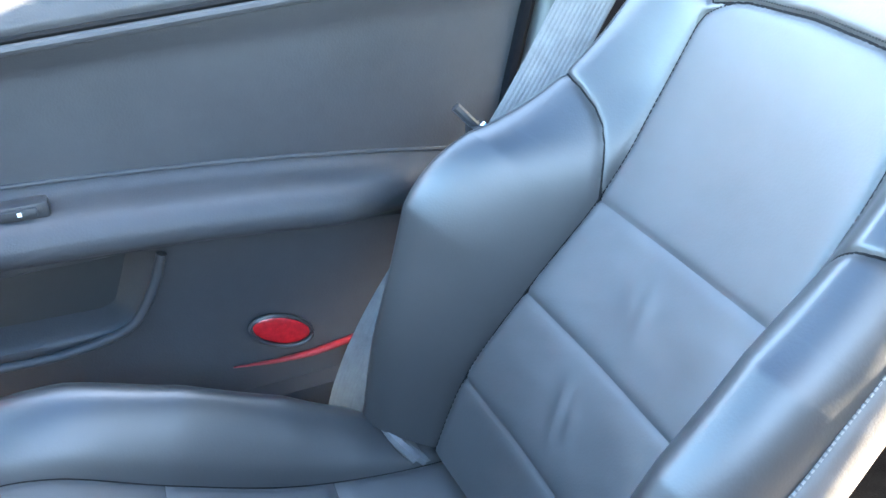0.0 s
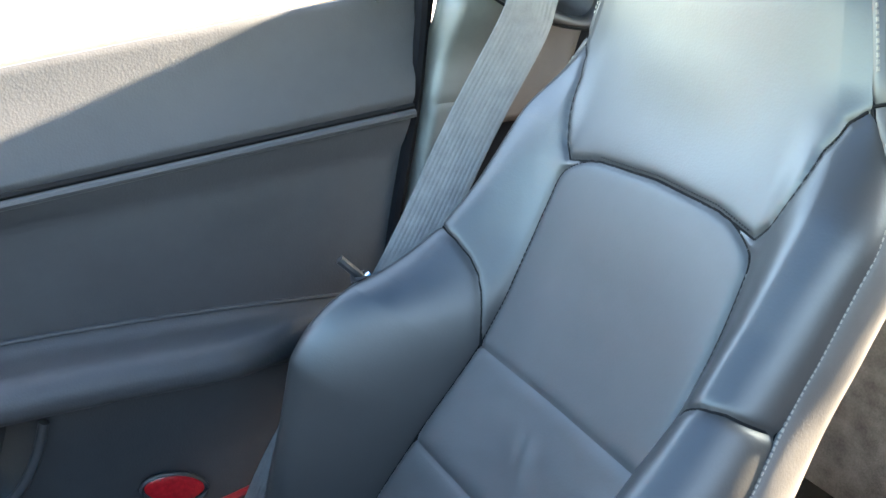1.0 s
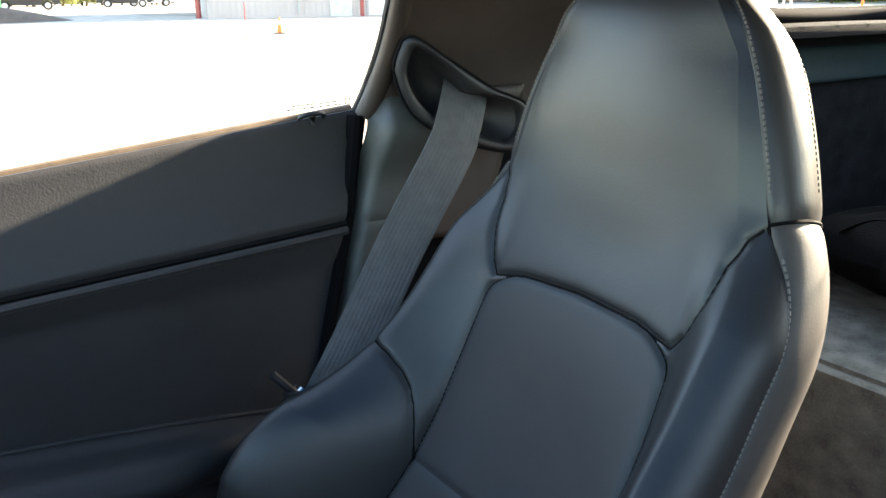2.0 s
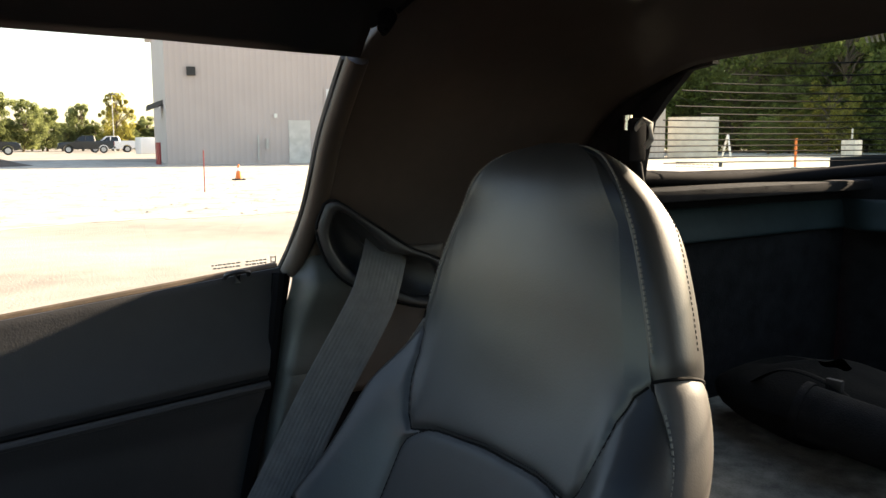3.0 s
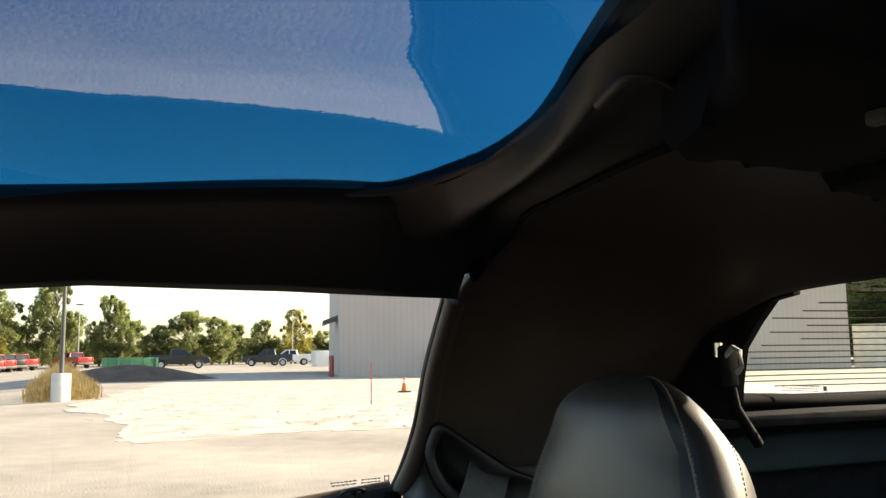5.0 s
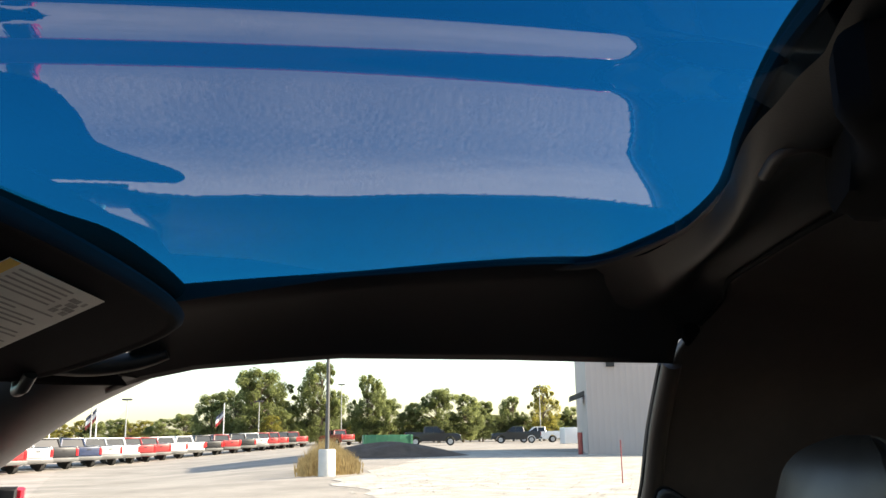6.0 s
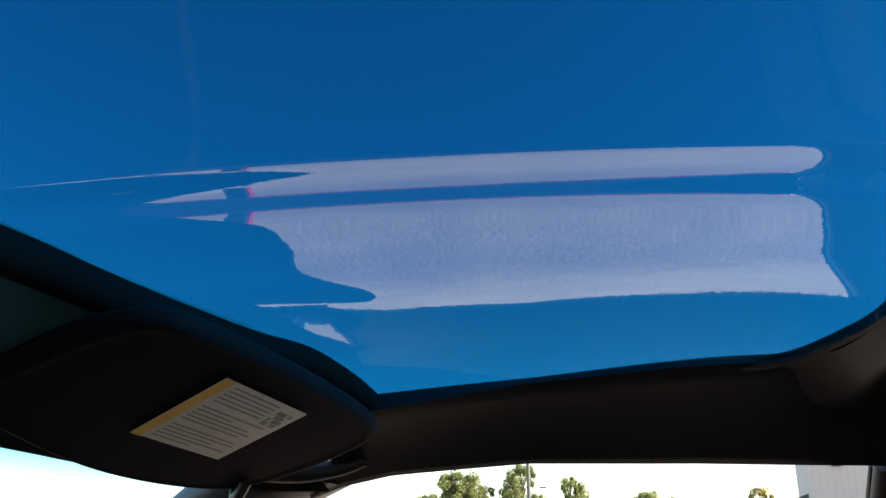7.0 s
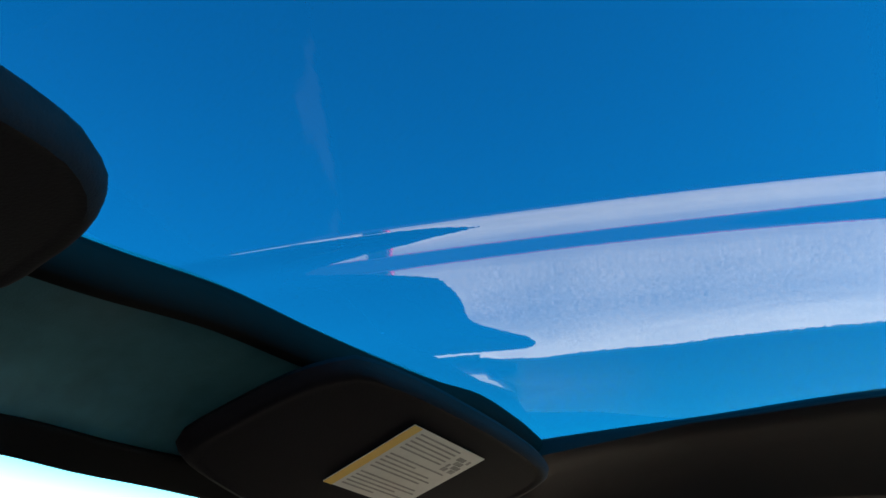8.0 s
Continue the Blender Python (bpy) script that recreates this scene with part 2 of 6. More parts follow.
def loft(curves, n, steps=8, bulge=None):
    """A sheet from one curve to the next."""
    cs = [spline(c, n) for c in curves]
    bm = bmesh.new()
    rows = []
    for j in range((len(cs) - 1) * steps + 1):
        k, t = min(j // steps, len(cs) - 2), 0
        t = j / steps - k
        row = []
        for i in range(n + 1):
            q = [c[i] for c in cs]
            a, b, c, d = q[max(k - 1, 0)], q[k], q[k + 1], q[min(k + 2, len(q) - 1)]
            p = 0.5 * ((2 * b) + (c - a) * t + (2 * a - 5 * b + 4 * c - d) * t * t + (3 * b - a - 3 * c + d) * t ** 3)
            row.append(bm.verts.new(p))
        rows.append(row)
    for a, b in zip(rows, rows[1:]):
        for i in range(n):
            bm.faces.new((a[i], a[i + 1], b[i + 1], b[i]))
    return bm


def tube(points, r, seg=8, bm=None, cap=True, flat=1.0, up=Vector((0, 0, 1))):
    """A round or flattened rod along a line of points."""
    bm = bm or bmesh.new()
    p = [Vector(q) for q in points]
    rings = []
    for i, q in enumerate(p):
        d = (p[min(i + 1, len(p) - 1)] - p[max(i - 1, 0)]).normalized()
        s = d.cross(up)
        s = s.normalized() if s.length > 1e-4 else d.orthogonal().normalized()
        w = s.cross(d)
        rr = r(i / (len(p) - 1)) if callable(r) else r
        rings.append([bm.verts.new(q + rr * (math.cos(a) * s + flat * math.sin(a) * w)) for a in (2 * math.pi * k / seg for k in range(seg))])
    for a, b in zip(rings, rings[1:]):
        for k in range(seg):
            bm.faces.new((a[k], a[(k + 1) % seg], b[(k + 1) % seg], b[k]))
    if cap:
        bm.faces.new(rings[0])
        bm.faces.new(rings[-1])
    return bm


def box(lo, hi, bevel=0.0, bm=None, seg=2):
    own = bmesh.new()
    bmesh.ops.create_cube(own, size=1)
    for v in own.verts:
        v.co = Vector([lo[k] + (v.co[k] + 0.5) * (hi[k] - lo[k]) for k in range(3)])
    if bevel:
        bmesh.ops.bevel(own, geom=list(own.edges), offset=bevel, segments=seg, affect="EDGES", profile=0.6)
    if bm is None:
        return own
    me = bpy.data.meshes.new("tmp")
    own.to_mesh(me)
    own.free()
    bm.from_mesh(me)
    bpy.data.meshes.remove(me)
    return bm


def plate(outline, depth, bevel=0.0, normal=None, seg=3):
    """A thick plate from a closed outline in space; depth goes along its normal."""
    bm = bmesh.new()
    f = bm.faces.new([bm.verts.new(p) for p in outline])
    f.normal_update()
    nrm = Vector(normal).normalized() if normal else f.normal.copy()
    r = bmesh.ops.extrude_face_region(bm, geom=[f])
    for v in r["geom"]:
        if isinstance(v, bmesh.types.BMVert):
            v.co += nrm * depth
    if bevel:
        rim = [e for e in bm.edges if abs((e.verts[0].co - e.verts[1].co).normalized().dot(nrm)) < 0.5]
        bmesh.ops.bevel(bm, geom=rim, offset=bevel, segments=seg, affect="EDGES", profile=0.5)
    return bm


def at(points, x):
    """Smooth value at x through (x, value) pairs."""
    if x <= points[0][0]:
        return points[0][1]
    for (a, p), (b, q) in zip(points, points[1:]):
        if x <= b:
            t = (x - a) / (b - a)
            return p + (q - p) * t
    return points[-1][1]


def steps(a, b, n):
    return [a + (b - a) * k / n for k in range(n + 1)]


# ==== the car ====
# ---- roof panel ----
# cross slope of the panel from the driver's to the passenger's edge, with a soft ridge left of the middle
SLOPE = [(-0.60, 0.14), (-0.46, 0.10), (-0.30, 0.03), (-0.20, -0.04), (-0.160, -0.05), (-0.152, 0.085), (-0.138, 0.112), (-0.122, 0.098), (-0.098, -0.012), (-0.09, -0.034), (-0.08, -0.040), (-0.06, -0.0285), (0.04, -0.0245), (0.13, 0.0065), (0.21, -0.0163), (0.29, -0.0453), (0.44, -0.1324), (0.60, -0.14)]
STEPS = 1400
HEIGHT = [0.0]
for k in range(STEPS):
    HEIGHT.append(HEIGHT[-1] + at(SLOPE, -0.7 + 1.4 * (k + 0.5) / STEPS) * 1.4 / STEPS)
SHIFT = HEIGHT[round(1.14 / 1.4 * STEPS)]


def crown(x):
    """Height of the panel over its passenger edge."""
    s = min(STEPS - 1e-6, max(0, (x + 0.7) / 1.4 * STEPS))
    k = int(s)
    return HEIGHT[k] + (HEIGHT[k + 1] - HEIGHT[k]) * (s - k) - SHIFT


def roof_z(x, y):
    return 1.2465 - 0.0003 * y - 0.0675 * y * y + (1 + 1.5924 * (y - 0.4)) * crown(x)


# the pane itself swells a little inside its frame: added cross slope, and bulges as sums of powers of (x, y)
SWELL = [(-0.36, 0.0), (-0.26, -0.0003), (-0.19, -0.0001), (-0.16, 0.0025), (-0.152, -0.0128), (-0.138, -0.0117), (-0.122, -0.0629), (-0.098, -0.0334), (-0.09, -0.0065), (-0.08, 0.0449), (-0.06, 0.0525), (0.0, 0.019), (0.04, -0.0216), (0.085, -0.0015), (0.13, -0.0005), (0.21, 0.0192), (0.29, 0.0103), (0.44, -0.0549), (0.6, 0.0)]
BULGES = [(0, 1, 0.0285), (0, 2, -0.0387), (0, 3, 0.0665), (0, 4, -0.0989), (1, 1, -0.0685), (1, 2, 0.0129), (1, 3, 0.0428), (2, 1, -0.0739), (2, 2, -0.0477)]
PANE_X = [-0.7 + 1.4 * (k + 0.5) / STEPS for k in range(STEPS)]
SOFT = np.exp(-(np.arange(-30, 31) / 10.0) ** 2 / 2)
swell = np.convolve([at(SWELL, x) for x in PANE_X], SOFT / SOFT.sum(), "same")
PANE_HEIGHT = [0.0]
for x, extra in zip(PANE_X, swell):
    PANE_HEIGHT.append(PANE_HEIGHT[-1] + (at(SLOPE, x) + float(extra)) * 1.4 / STEPS)


def pane_z(x, y):
    s = min(STEPS - 1e-6, max(0, (x + 0.7) / 1.4 * STEPS))
    k = int(s)
    h = PANE_HEIGHT[k] + (PANE_HEIGHT[k + 1] - PANE_HEIGHT[k]) * (s - k) - PANE_HEIGHT[round(1.14 / 1.4 * STEPS)]
    a, b = 0.20 * math.tanh(x / 0.20), y - 0.4
    d = max(0, x - 0.22)  # the front passenger corner lies flatter
    b0 = 0.031 * d * d / (d + 0.06) * smoothstep(0.46, 0.60, y)
    return b0 + 1.2465 - 0.0003 * y - 0.0675 * y * y + (1 + 1.6611 * b) * h + sum(c * a ** i * b ** j for i, j, c in BULGES)


def roof_front(x):
    return 0.798 - 0.28 * max(x, -0.3)


def roof_rear(x):
    if x < 0:
        return at([(-0.62, 0.275), (-0.35, 0.27), (-0.2, 0.25), (-0.1, 0.225), (0, 0.19)], x)
    return 0.113 + 0.077 * math.exp(-(x / 0.13) ** 2)


def roof_point(u, v, lift=0.0, grow=0.0):
    """u across (-1 to 1), v from the rear edge (0) to the front edge (1)."""
    x = (0.475 + grow) * u if u > 0 else (0.60 + grow) * u
    y = roof_rear(x) - grow + (roof_front(x) + 2 * grow - roof_rear(x)) * v
    return Vector((x, y, pane_z(x, y) + lift))


roof_panel = empty("roof_panel", (0, 0.45, 1.25))
inward(part("pane", grid(lambda u, v: roof_point(2 * u - 1, v, 0.001, 0.03), 400, 60), "roofglass", roof_panel, "clear blue-tinted roof pane", 180))
tagged(roof_panel, "clear blue-tinted removable roof panel over the cabin", "roof panel")


# ---- roof frame and trims ----
def side_rail(name, sx):
    """Roof side rail: from the window's upper edge over a rounded belly to the panel's edge."""
    def fn(u, v):
        y = 0.022 + 0.738 * u
        top_y = min(max(y, 0.16), 0.675)
        edge = Vector((0.447 - 0.040 * smoothstep(0.50, 0.2, y) + 0.4 * max(0, 0.15 - y), top_y if y > 0.16 else y, at([(0.0, 1.243), (0.17, 1.244), (0.25, 1.242), (0.30, 1.240), (0.45, 1.231), (0.476, 1.229), (0.624, 1.207), (0.68, 1.198)], top_y)))
        low = Vector((at([(-0.02, 0.553), (0.3, 0.562), (0.6, 0.562), (0.76, 0.575)], y), y,
                      at([(-0.02, 1.139), (0.04, 1.142), (0.25, 1.148), (0.47, 1.15), (0.65, 1.137), (0.72, 1.123), (0.76, 1.108)], y)))
        belly = low.lerp(edge, 0.5) + Vector((0.004, 0, 0.010))
        if v > 14.5 / 18:
            k = (v - 14 / 18) * 4.5
            p = edge.lerp(Vector((edge.x + 0.010, edge.y, max(edge.z, roof_z(edge.x, top_y)) + 0.003)), k)
            return Vector((sx * p.x, p.y, p.z))
        v = min(1, v * 18 / 14)
        p = (1 - v) ** 2 * low + 2 * v * (1 - v) * belly + v * v * edge
        return Vector((sx * p.x, p.y, p.z))
    ob = part(name, grid(fn, 48, 18), "hoop")
    thick(ob, 0.006, 1.0 * sx)
    return tagged(ob, "matt black roof side rail above the door window", "roof rail", kind="structure")


side_rail("roof_rail", 1)
ob = part("roof_rail", grid(lambda u, v: Vector((-0.592 - 0.075 * v, -0.05 + 0.95 * u, roof_z(-0.592, -0.05 + 0.95 * u) + 0.012 - 0.035 * v)), 30, 4), "liner")
thick(ob, 0.02, 0)
tagged(ob, "matt black roof side rail on the driver's side", "roof rail", kind="structure")


def mirrored(points):
    return [(-x, y, z) for x, y, z in reversed(points) if x > 1e-6]


def hoop(points):
    """A curve given from the passenger side to the middle, carried over to the driver's side."""
    return list(points) + mirrored(points)


CREASE = [(0.556, 0.28, 1.154), (0.553, 0.13, 1.150), (0.530, 0.028, 1.165), (0.500, 0.0, 1.188), (0.445, -0.006, 1.212), (0.36, 0.028, 1.220), (0.254, 0.050, 1.221), (0.155, 0.070, 1.221), (0.07, 0.083, 1.221), (0, 0.087, 1.221)]
RECESS = [(0.520, 0.28, 1.185), (0.514, 0.16, 1.179), (0.496, 0.075, 1.196), (0.475, 0.040, 1.211), (0.440, 0.036, 1.224), (0.36, 0.062, 1.232), (0.254, 0.082, 1.234), (0.155, 0.102, 1.234), (0.07, 0.124, 1.235), (0, 0.140, 1.236)]
BULGE = [(0.484, 0.28, 1.210), (0.472, 0.18, 1.206), (0.452, 0.120, 1.213), (0.424, 0.094, 1.218), (0.395, 0.090, 1.220), (0.345, 0.094, 1.222), (0.25, 0.110, 1.223), (0.15, 0.134, 1.225), (0.07, 0.160, 1.228), (0, 0.180, 1.231)]
ROOFLIP = [(0.422, 0.29, 1.247), (0.413, 0.23, 1.247), (0.404, 0.200, 1.247), (0.385, 0.174, 1.249), (0.36, 0.158, 1.252), (0.32, 0.145, 1.255), (0.25, 0.138, 1.257), (0.15, 0.150, 1.259), (0.07, 0.175, 1.260), (0, 0.203, 1.261)]
# towards the driver's side the opening's rear edge runs further forward
LIPX = [-0.11, -0.20, -0.35, -0.48, -0.61]
ROOFLIP_L = [(x, roof_rear(x) + 0.014, roof_z(x, roof_rear(x)) + 0.006) for x in LIPX]
BULGE_L = [(x, y - 0.055, z - 0.032) for x, y, z in ROOFLIP_L]
RECESS_L = [(x, y - 0.10, z - 0.026) for x, y, z in ROOFLIP_L]
halo = part("halo_trim", loft([hoop(CREASE), RECESS + RECESS_L, BULGE + BULGE_L, ROOFLIP + ROOFLIP_L], 110, 8), "hoop", None, "", 80)
thick(halo, 0.004, 1.0)
part("lip_bead", tube(spline([(x, y - 0.006, z - 0.006) for x, y, z in ROOFLIP[1:] + ROOFLIP_L], 90), 0.0055, 8), "rubber", halo, "rounded bead along the opening")
part("hoop_seam", tube(spline([(x, y + 0.003, z - 0.0035) for x, y, z in hoop(CREASE[3:])], 90), 0.0030, 8), "seam", halo, "dark seam between hoop and headliner")
part("hoop_slit", tube(spline([(-0.085, 0.199, 1.2445), (-0.13, 0.207, 1.2445), (-0.19, 0.216, 1.2445)], 12), 0.002, 6), "rubber", halo, "thin dark slit")
tagged(halo, "black padded roof hoop trim behind the roof panel", "roof hoop", kind="structure")

REAR_ARCH = [(0.690, -0.40, 0.86), (0.678, -0.40, 0.93), (0.655, -0.40, 0.985), (0.605, -0.40, 1.042), (0.574, -0.40, 1.072), (0.538, -0.40, 1.097), (0.44, -0.40, 1.134), (0.372, -0.40, 1.145), (0.21, -0.40, 1.153), (0.1, -0.40, 1.162), (0, -0.40, 1.165)]
FRONT_ARCH = [(0.726, 0.012, 0.86), (0.714, 0.006, 0.905), (0.690, 0.004, 0.955), (0.640, 0.006, 1.045), (0.595, 0.010, 1.10), (0.556, 0.018, 1.142), (0.508, 0.0, 1.184), (0.445, -0.006, 1.212), (0.36, 0.028, 1.220), (0.254, 0.050, 1.221), (0.155, 0.070, 1.221), (0.07, 0.083, 1.221), (0, 0.087, 1.221)]
MID_ARCH = [(0.70, -0.19, 0.86), (0.690, -0.19, 0.92), (0.668, -0.19, 0.98), (0.625, -0.19, 1.055), (0.595, -0.19, 1.095), (0.555, -0.19, 1.135), (0.49, -0.19, 1.172), (0.41, -0.19, 1.195), (0.22, -0.19, 1.215), (0.1, -0.19, 1.22), (0, -0.19, 1.22)]
headliner = part("headliner", loft([hoop(FRONT_ARCH), hoop(MID_ARCH), hoop(REAR_ARCH)], 120, 10), "liner")
thick(headliner, 0.012, 1.0)
tagged(headliner, "black headliner and quarter trim behind the seats", "headliner", kind="structure")

for sx in (1, -1):
    ob = part("quarter_wall", grid(lambda u, v: Vector((sx * (0.735 - 0.04 * u), 0.02 - 0.42 * u, 0.17 + 0.70 * v)), 8, 8), "mattblack")
    thick(ob, 0.02, 0)
    tagged(ob, "black quarter wall beside the seat", "side trim", kind="structure")

# door pillar: a rounded trim strip along the window's rear edge, and the pale lower pillar cover
PILLAR = [(0.738, 0.026, 0.868), (0.722, 0.012, 0.91), (0.692, 0.006, 0.965), (0.645, 0.010, 1.045), (0.60, 0.014, 1.10), (0.562, 0.018, 1.140)]
for sx in (1, -1):
    line = spline([(sx * x, y, z) for x, y, z in PILLAR], 30)
    trim = part("pillar_trim", tube(line, 0.014, 12, flat=1.0), "liner")
    tagged(trim, "black rounded pillar trim at the window's rear edge", "pillar trim", kind="structure")
    seal = part("window_seal", tube([p + Vector((sx * 0.014, 0.010, 0)) for p in line], 0.005, 8), "rubber")
    tagged(seal, "black rubber window seal on the pillar", "window seal", kind="structure")


def rear_edge(z):
    """The door's rear edge at the height z."""
    return at([(0.2, 0.20), (0.45, 0.135), (0.60, 0.105), (0.74, 0.075), (0.88, 0.036), (1.0, 0.03)], z)


def lower_pillar(u, v):
    """Smooth cover below and round the belt outlet."""
    z = 0.30 + (0.90 - 0.30) * v
    y = rear_edge(z) - 0.014 - 0.085 * u
    x = 0.742 - 0.030 * smoothstep(0, 0.25, u) - 0.006 * u - 0.016 * smoothstep(0.8, 0.92, v) + 0.030 * smoothstep(0.93, 1.0, v)
    if 0.715 < v < 0.735:
        x += 0.003
    return Vector((x, y, z))


for sx in (1, -1):
    ob = part("pillar_cover", grid(lambda u, v: Vector((sx * lower_pillar(u, v).x, lower_pillar(u, v).y, lower_pillar(u, v).z)), 24, 80), "pillargrey")
    thick(ob, 0.008, 0)
    tagged(ob, "dark grey moulded lower pillar cover below the belt outlet", "pillar cover", kind="structure")
    ob = part("quarter_cover", grid(lambda u, v: Vector((sx * (0.7065 - 0.012 * u - 0.016 * smoothstep(0.8, 1.0, (0.40 + 0.20 * v) / 0.60)), rear_edge(0.70 + 0.20 * v) - 0.0995 - 0.12 * u, 0.70 + 0.20 * v)), 12, 20), "liner")
    thick(ob, 0.008, 0)
    tagged(ob, "dark brown quarter trim below the belt outlet", "quarter trim", kind="structure")

# windscreen header
HX = [0.455, 0.40, 0.30, 0.2, 0.1, 0, -0.1, -0.2, -0.3, -0.45, -0.60]
HEAD_A = [(x, roof_front(x) - 0.004, roof_z(x, roof_front(x)) + 0.004) for x in HX]
HEAD_B = [(x * 1.04, y + 0.11 - 0.05 * max(0, x), z - 0.036) for x, y, z in HEAD_A]
HEAD_C = [(0.555, 0.735, 1.118), (0.48, 0.84, 1.118), (0.35, 0.915, 1.128), (0.22, 0.96, 1.138), (0.1, 0.98, 1.142), (0, 0.99, 1.142), (-0.1, 0.99, 1.142), (-0.22, 0.99, 1.136), (-0.35, 0.97, 1.130), (-0.52, 0.93, 1.10), (-0.66, 0.84, 1.05)]
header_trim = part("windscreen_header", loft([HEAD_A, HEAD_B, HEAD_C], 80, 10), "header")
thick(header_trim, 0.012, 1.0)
tagged(header_trim, "black windscreen header trim above the sun visors, blue roof light in its colour", "header trim", kind="structure")
low_a = [tuple(Vector(b).lerp(Vector(c), 0.52) - Vector((0, 0, 0.012))) for b, c in zip(HEAD_B, HEAD_C)]
low_b = [(x, y - 0.004, z - 0.003) for x, y, z in HEAD_C]
ob = part("header_lower_trim", loft([low_a, low_b], 80, 6), "mattblack")
thick(ob, 0.004, 1.0)
tagged(ob, "matt black lower edge trim of the windscreen header", "header trim", kind="structure")
seal = part("roof_seal", tube(spline([(x, y - 0.001, z - 0.010 + (max(0, pane_z(x, y) - roof_z(x, y)) if x > 0.25 else 0)) for x, y, z in HEAD_A], 80), 0.016, 12), "mattblack")
tagged(seal, "black rubber roof panel seal", "roof seal", kind="structure")

# windscreen pillars, screen and dashboard top
for sx in (1, -1):
    line = [(0.548, 0.70, 1.135), (0.60, 0.80, 1.092), (0.655, 0.90, 1.034), (0.71, 1.0, 0.965), (0.755, 1.09, 0.88)]
    ob = part("windscreen_pillar", tube(spline([(sx * (x + 0.02), y + 0.036, z + 0.034) for x, y, z in line], 24), 0.092, 24, flat=0.55), "plastic")
    tagged(ob, "black windscreen pillar trim", "pillar", kind="structure")
screen = part("windscreen", grid(lambda u, v: Vector(((2 * u - 1) * (0.53 + 0.22 * v), 0.993 - 0.185 * (2 * u - 1) ** 2 * (1 - 0.3 * v) + 0.62 * v, 1.150 - 0.34 * v + 0.01 * (2 * u - 1) ** 2)), 24, 12), "shield")
inward(screen).visible_shadow = False
tagged(screen, "raked clear windscreen in front of the visors", "windscreen", kind="structure")
dash = part("dashboard", loft([[(0.74, 1.62, 0.80), (0, 1.72, 0.83), (-0.74, 1.62, 0.80)], [(0.73, 1.2, 0.82), (0, 1.2, 0.86), (-0.73, 1.2, 0.82)], [(0.72, 1.02, 0.74), (0, 1.02, 0.78), (-0.72, 1.02, 0.74)], [(0.72, 1.05, 0.3), (0, 1.05, 0.3), (-0.72, 1.05, 0.3)]], 24, 6), "mattblack")
thick(dash, 0.03, 0)
tagged(dash, "plain black dashboard", "dashboard", kind="structure")

# floor, tunnel, driver's side and rear bulkheads that close the cabin
ob = part("car_floor", box((-0.74, -1.6, 0.06), (0.74, 1.25, 0.10)), "carpet")
tagged(ob, "black carpeted car floor", "car floor", kind="structure")
for sx in (1, -1):
    ob = part("door_sill", box((min(sx * 0.685, sx * 0.79), -0.42, 0.05), (max(sx * 0.685, sx * 0.79), 1.30, 0.215), 0.012), "plastic")
    tagged(ob, "black door sill trim beside the seat", "door sill", kind="structure")
ob = part("centre_tunnel", box((-0.11, -0.35, 0.10), (0.095, 1.06, 0.40), 0.03), "plastic")
tagged(ob, "black centre tunnel beside the seat", "centre console", kind="structure")
ob = part("driver_side_wall", box((-0.80, -0.4, 0.14), (-0.745, 1.5, 0.86), 0.008), "doorskin")
tagged(ob, "plain black driver's door inner wall", "door wall", kind="structure")

# ---- hatch and load space ----
HS_FRONT = [(0.60, -0.40, 1.03), (0.44, -0.405, 1.134), (0.21, -0.405, 1.153), (0, -0.405, 1.166)]
HS_REAR = [(0.66, -0.95, 0.985), (0.50, -1.18, 1.005), (0.25, -1.30, 1.02), (0, -1.33, 1.022)]
HS_MID = [(0.655, -0.62, 1.01), (0.47, -0.75, 1.10), (0.22, -0.80, 1.125), (0, -0.80, 1.13)]
hatch = empty("hatch", (0, -0.9, 1.05))
pane = part("pane", loft([hoop(HS_FRONT), hoop(HS_MID), hoop(HS_REAR)], 60, 10), "hatchglass", hatch, "green-tinted heated hatch glass", 180)
inward(pane).visible_shadow = False
cs = [spline(hoop(c), 40) for c in (HS_FRONT, HS_MID, HS_REAR)]
for k in range(1, 18):
    level, row = 0.999 + 0.0098 * k, []
    for a, b, c in zip(*cs):
        path = [(1 - t) ** 2 * a + 2 * t * (1 - t) * (2 * b - (a + c) / 2) + t * t * c for t in steps(0.02, 0.99, 40)]
        cross = [p.lerp(q, (level - p.z) / (q.z - p.z)) for p, q in zip(path, path[1:]) if p.z >= level > q.z]
        if cross:
            row.append(cross[-1] + Vector((0, 0, -0.003)))
    if len(row) > 3:
        part("heating_wire", tube(row, 0.0010, 4, None, False), "seam", hatch)
frame_line = spline([(0.62, -0.41, 0.985), (0.668, -0.62, 0.975), (0.67, -0.95, 0.965), (0.51, -1.19, 0.985), (0.25, -1.315, 0.998), (0, -1.345, 1.0), (-0.25, -1.315, 0.998), (-0.51, -1.19, 0.985), (-0.67, -0.95, 0.965), (-0.668, -0.62, 0.975), (-0.62, -0.41, 0.985)], 80)
part("lower_frame", tube([p + Vector((0, 0, 0.006)) for p in frame_line], 0.016, 12, flat=0.8), "mattblack", hatch, "black hatch frame with a rounded upper edge")
# pale bars paint in the bright sky between the edge's dark stripes
sky_bars = bmesh.new()
for k in range(130):
    x = 0.20 - 0.0060 * k
    z = 1.1635 - 0.06 * x * x
    tube([(x, -0.412, z - 0.0035), (x + 0.016, -0.452 + 0.02 * abs(x), z - 0.0080)], 0.0013, 4, sky_bars, True, 0.25)
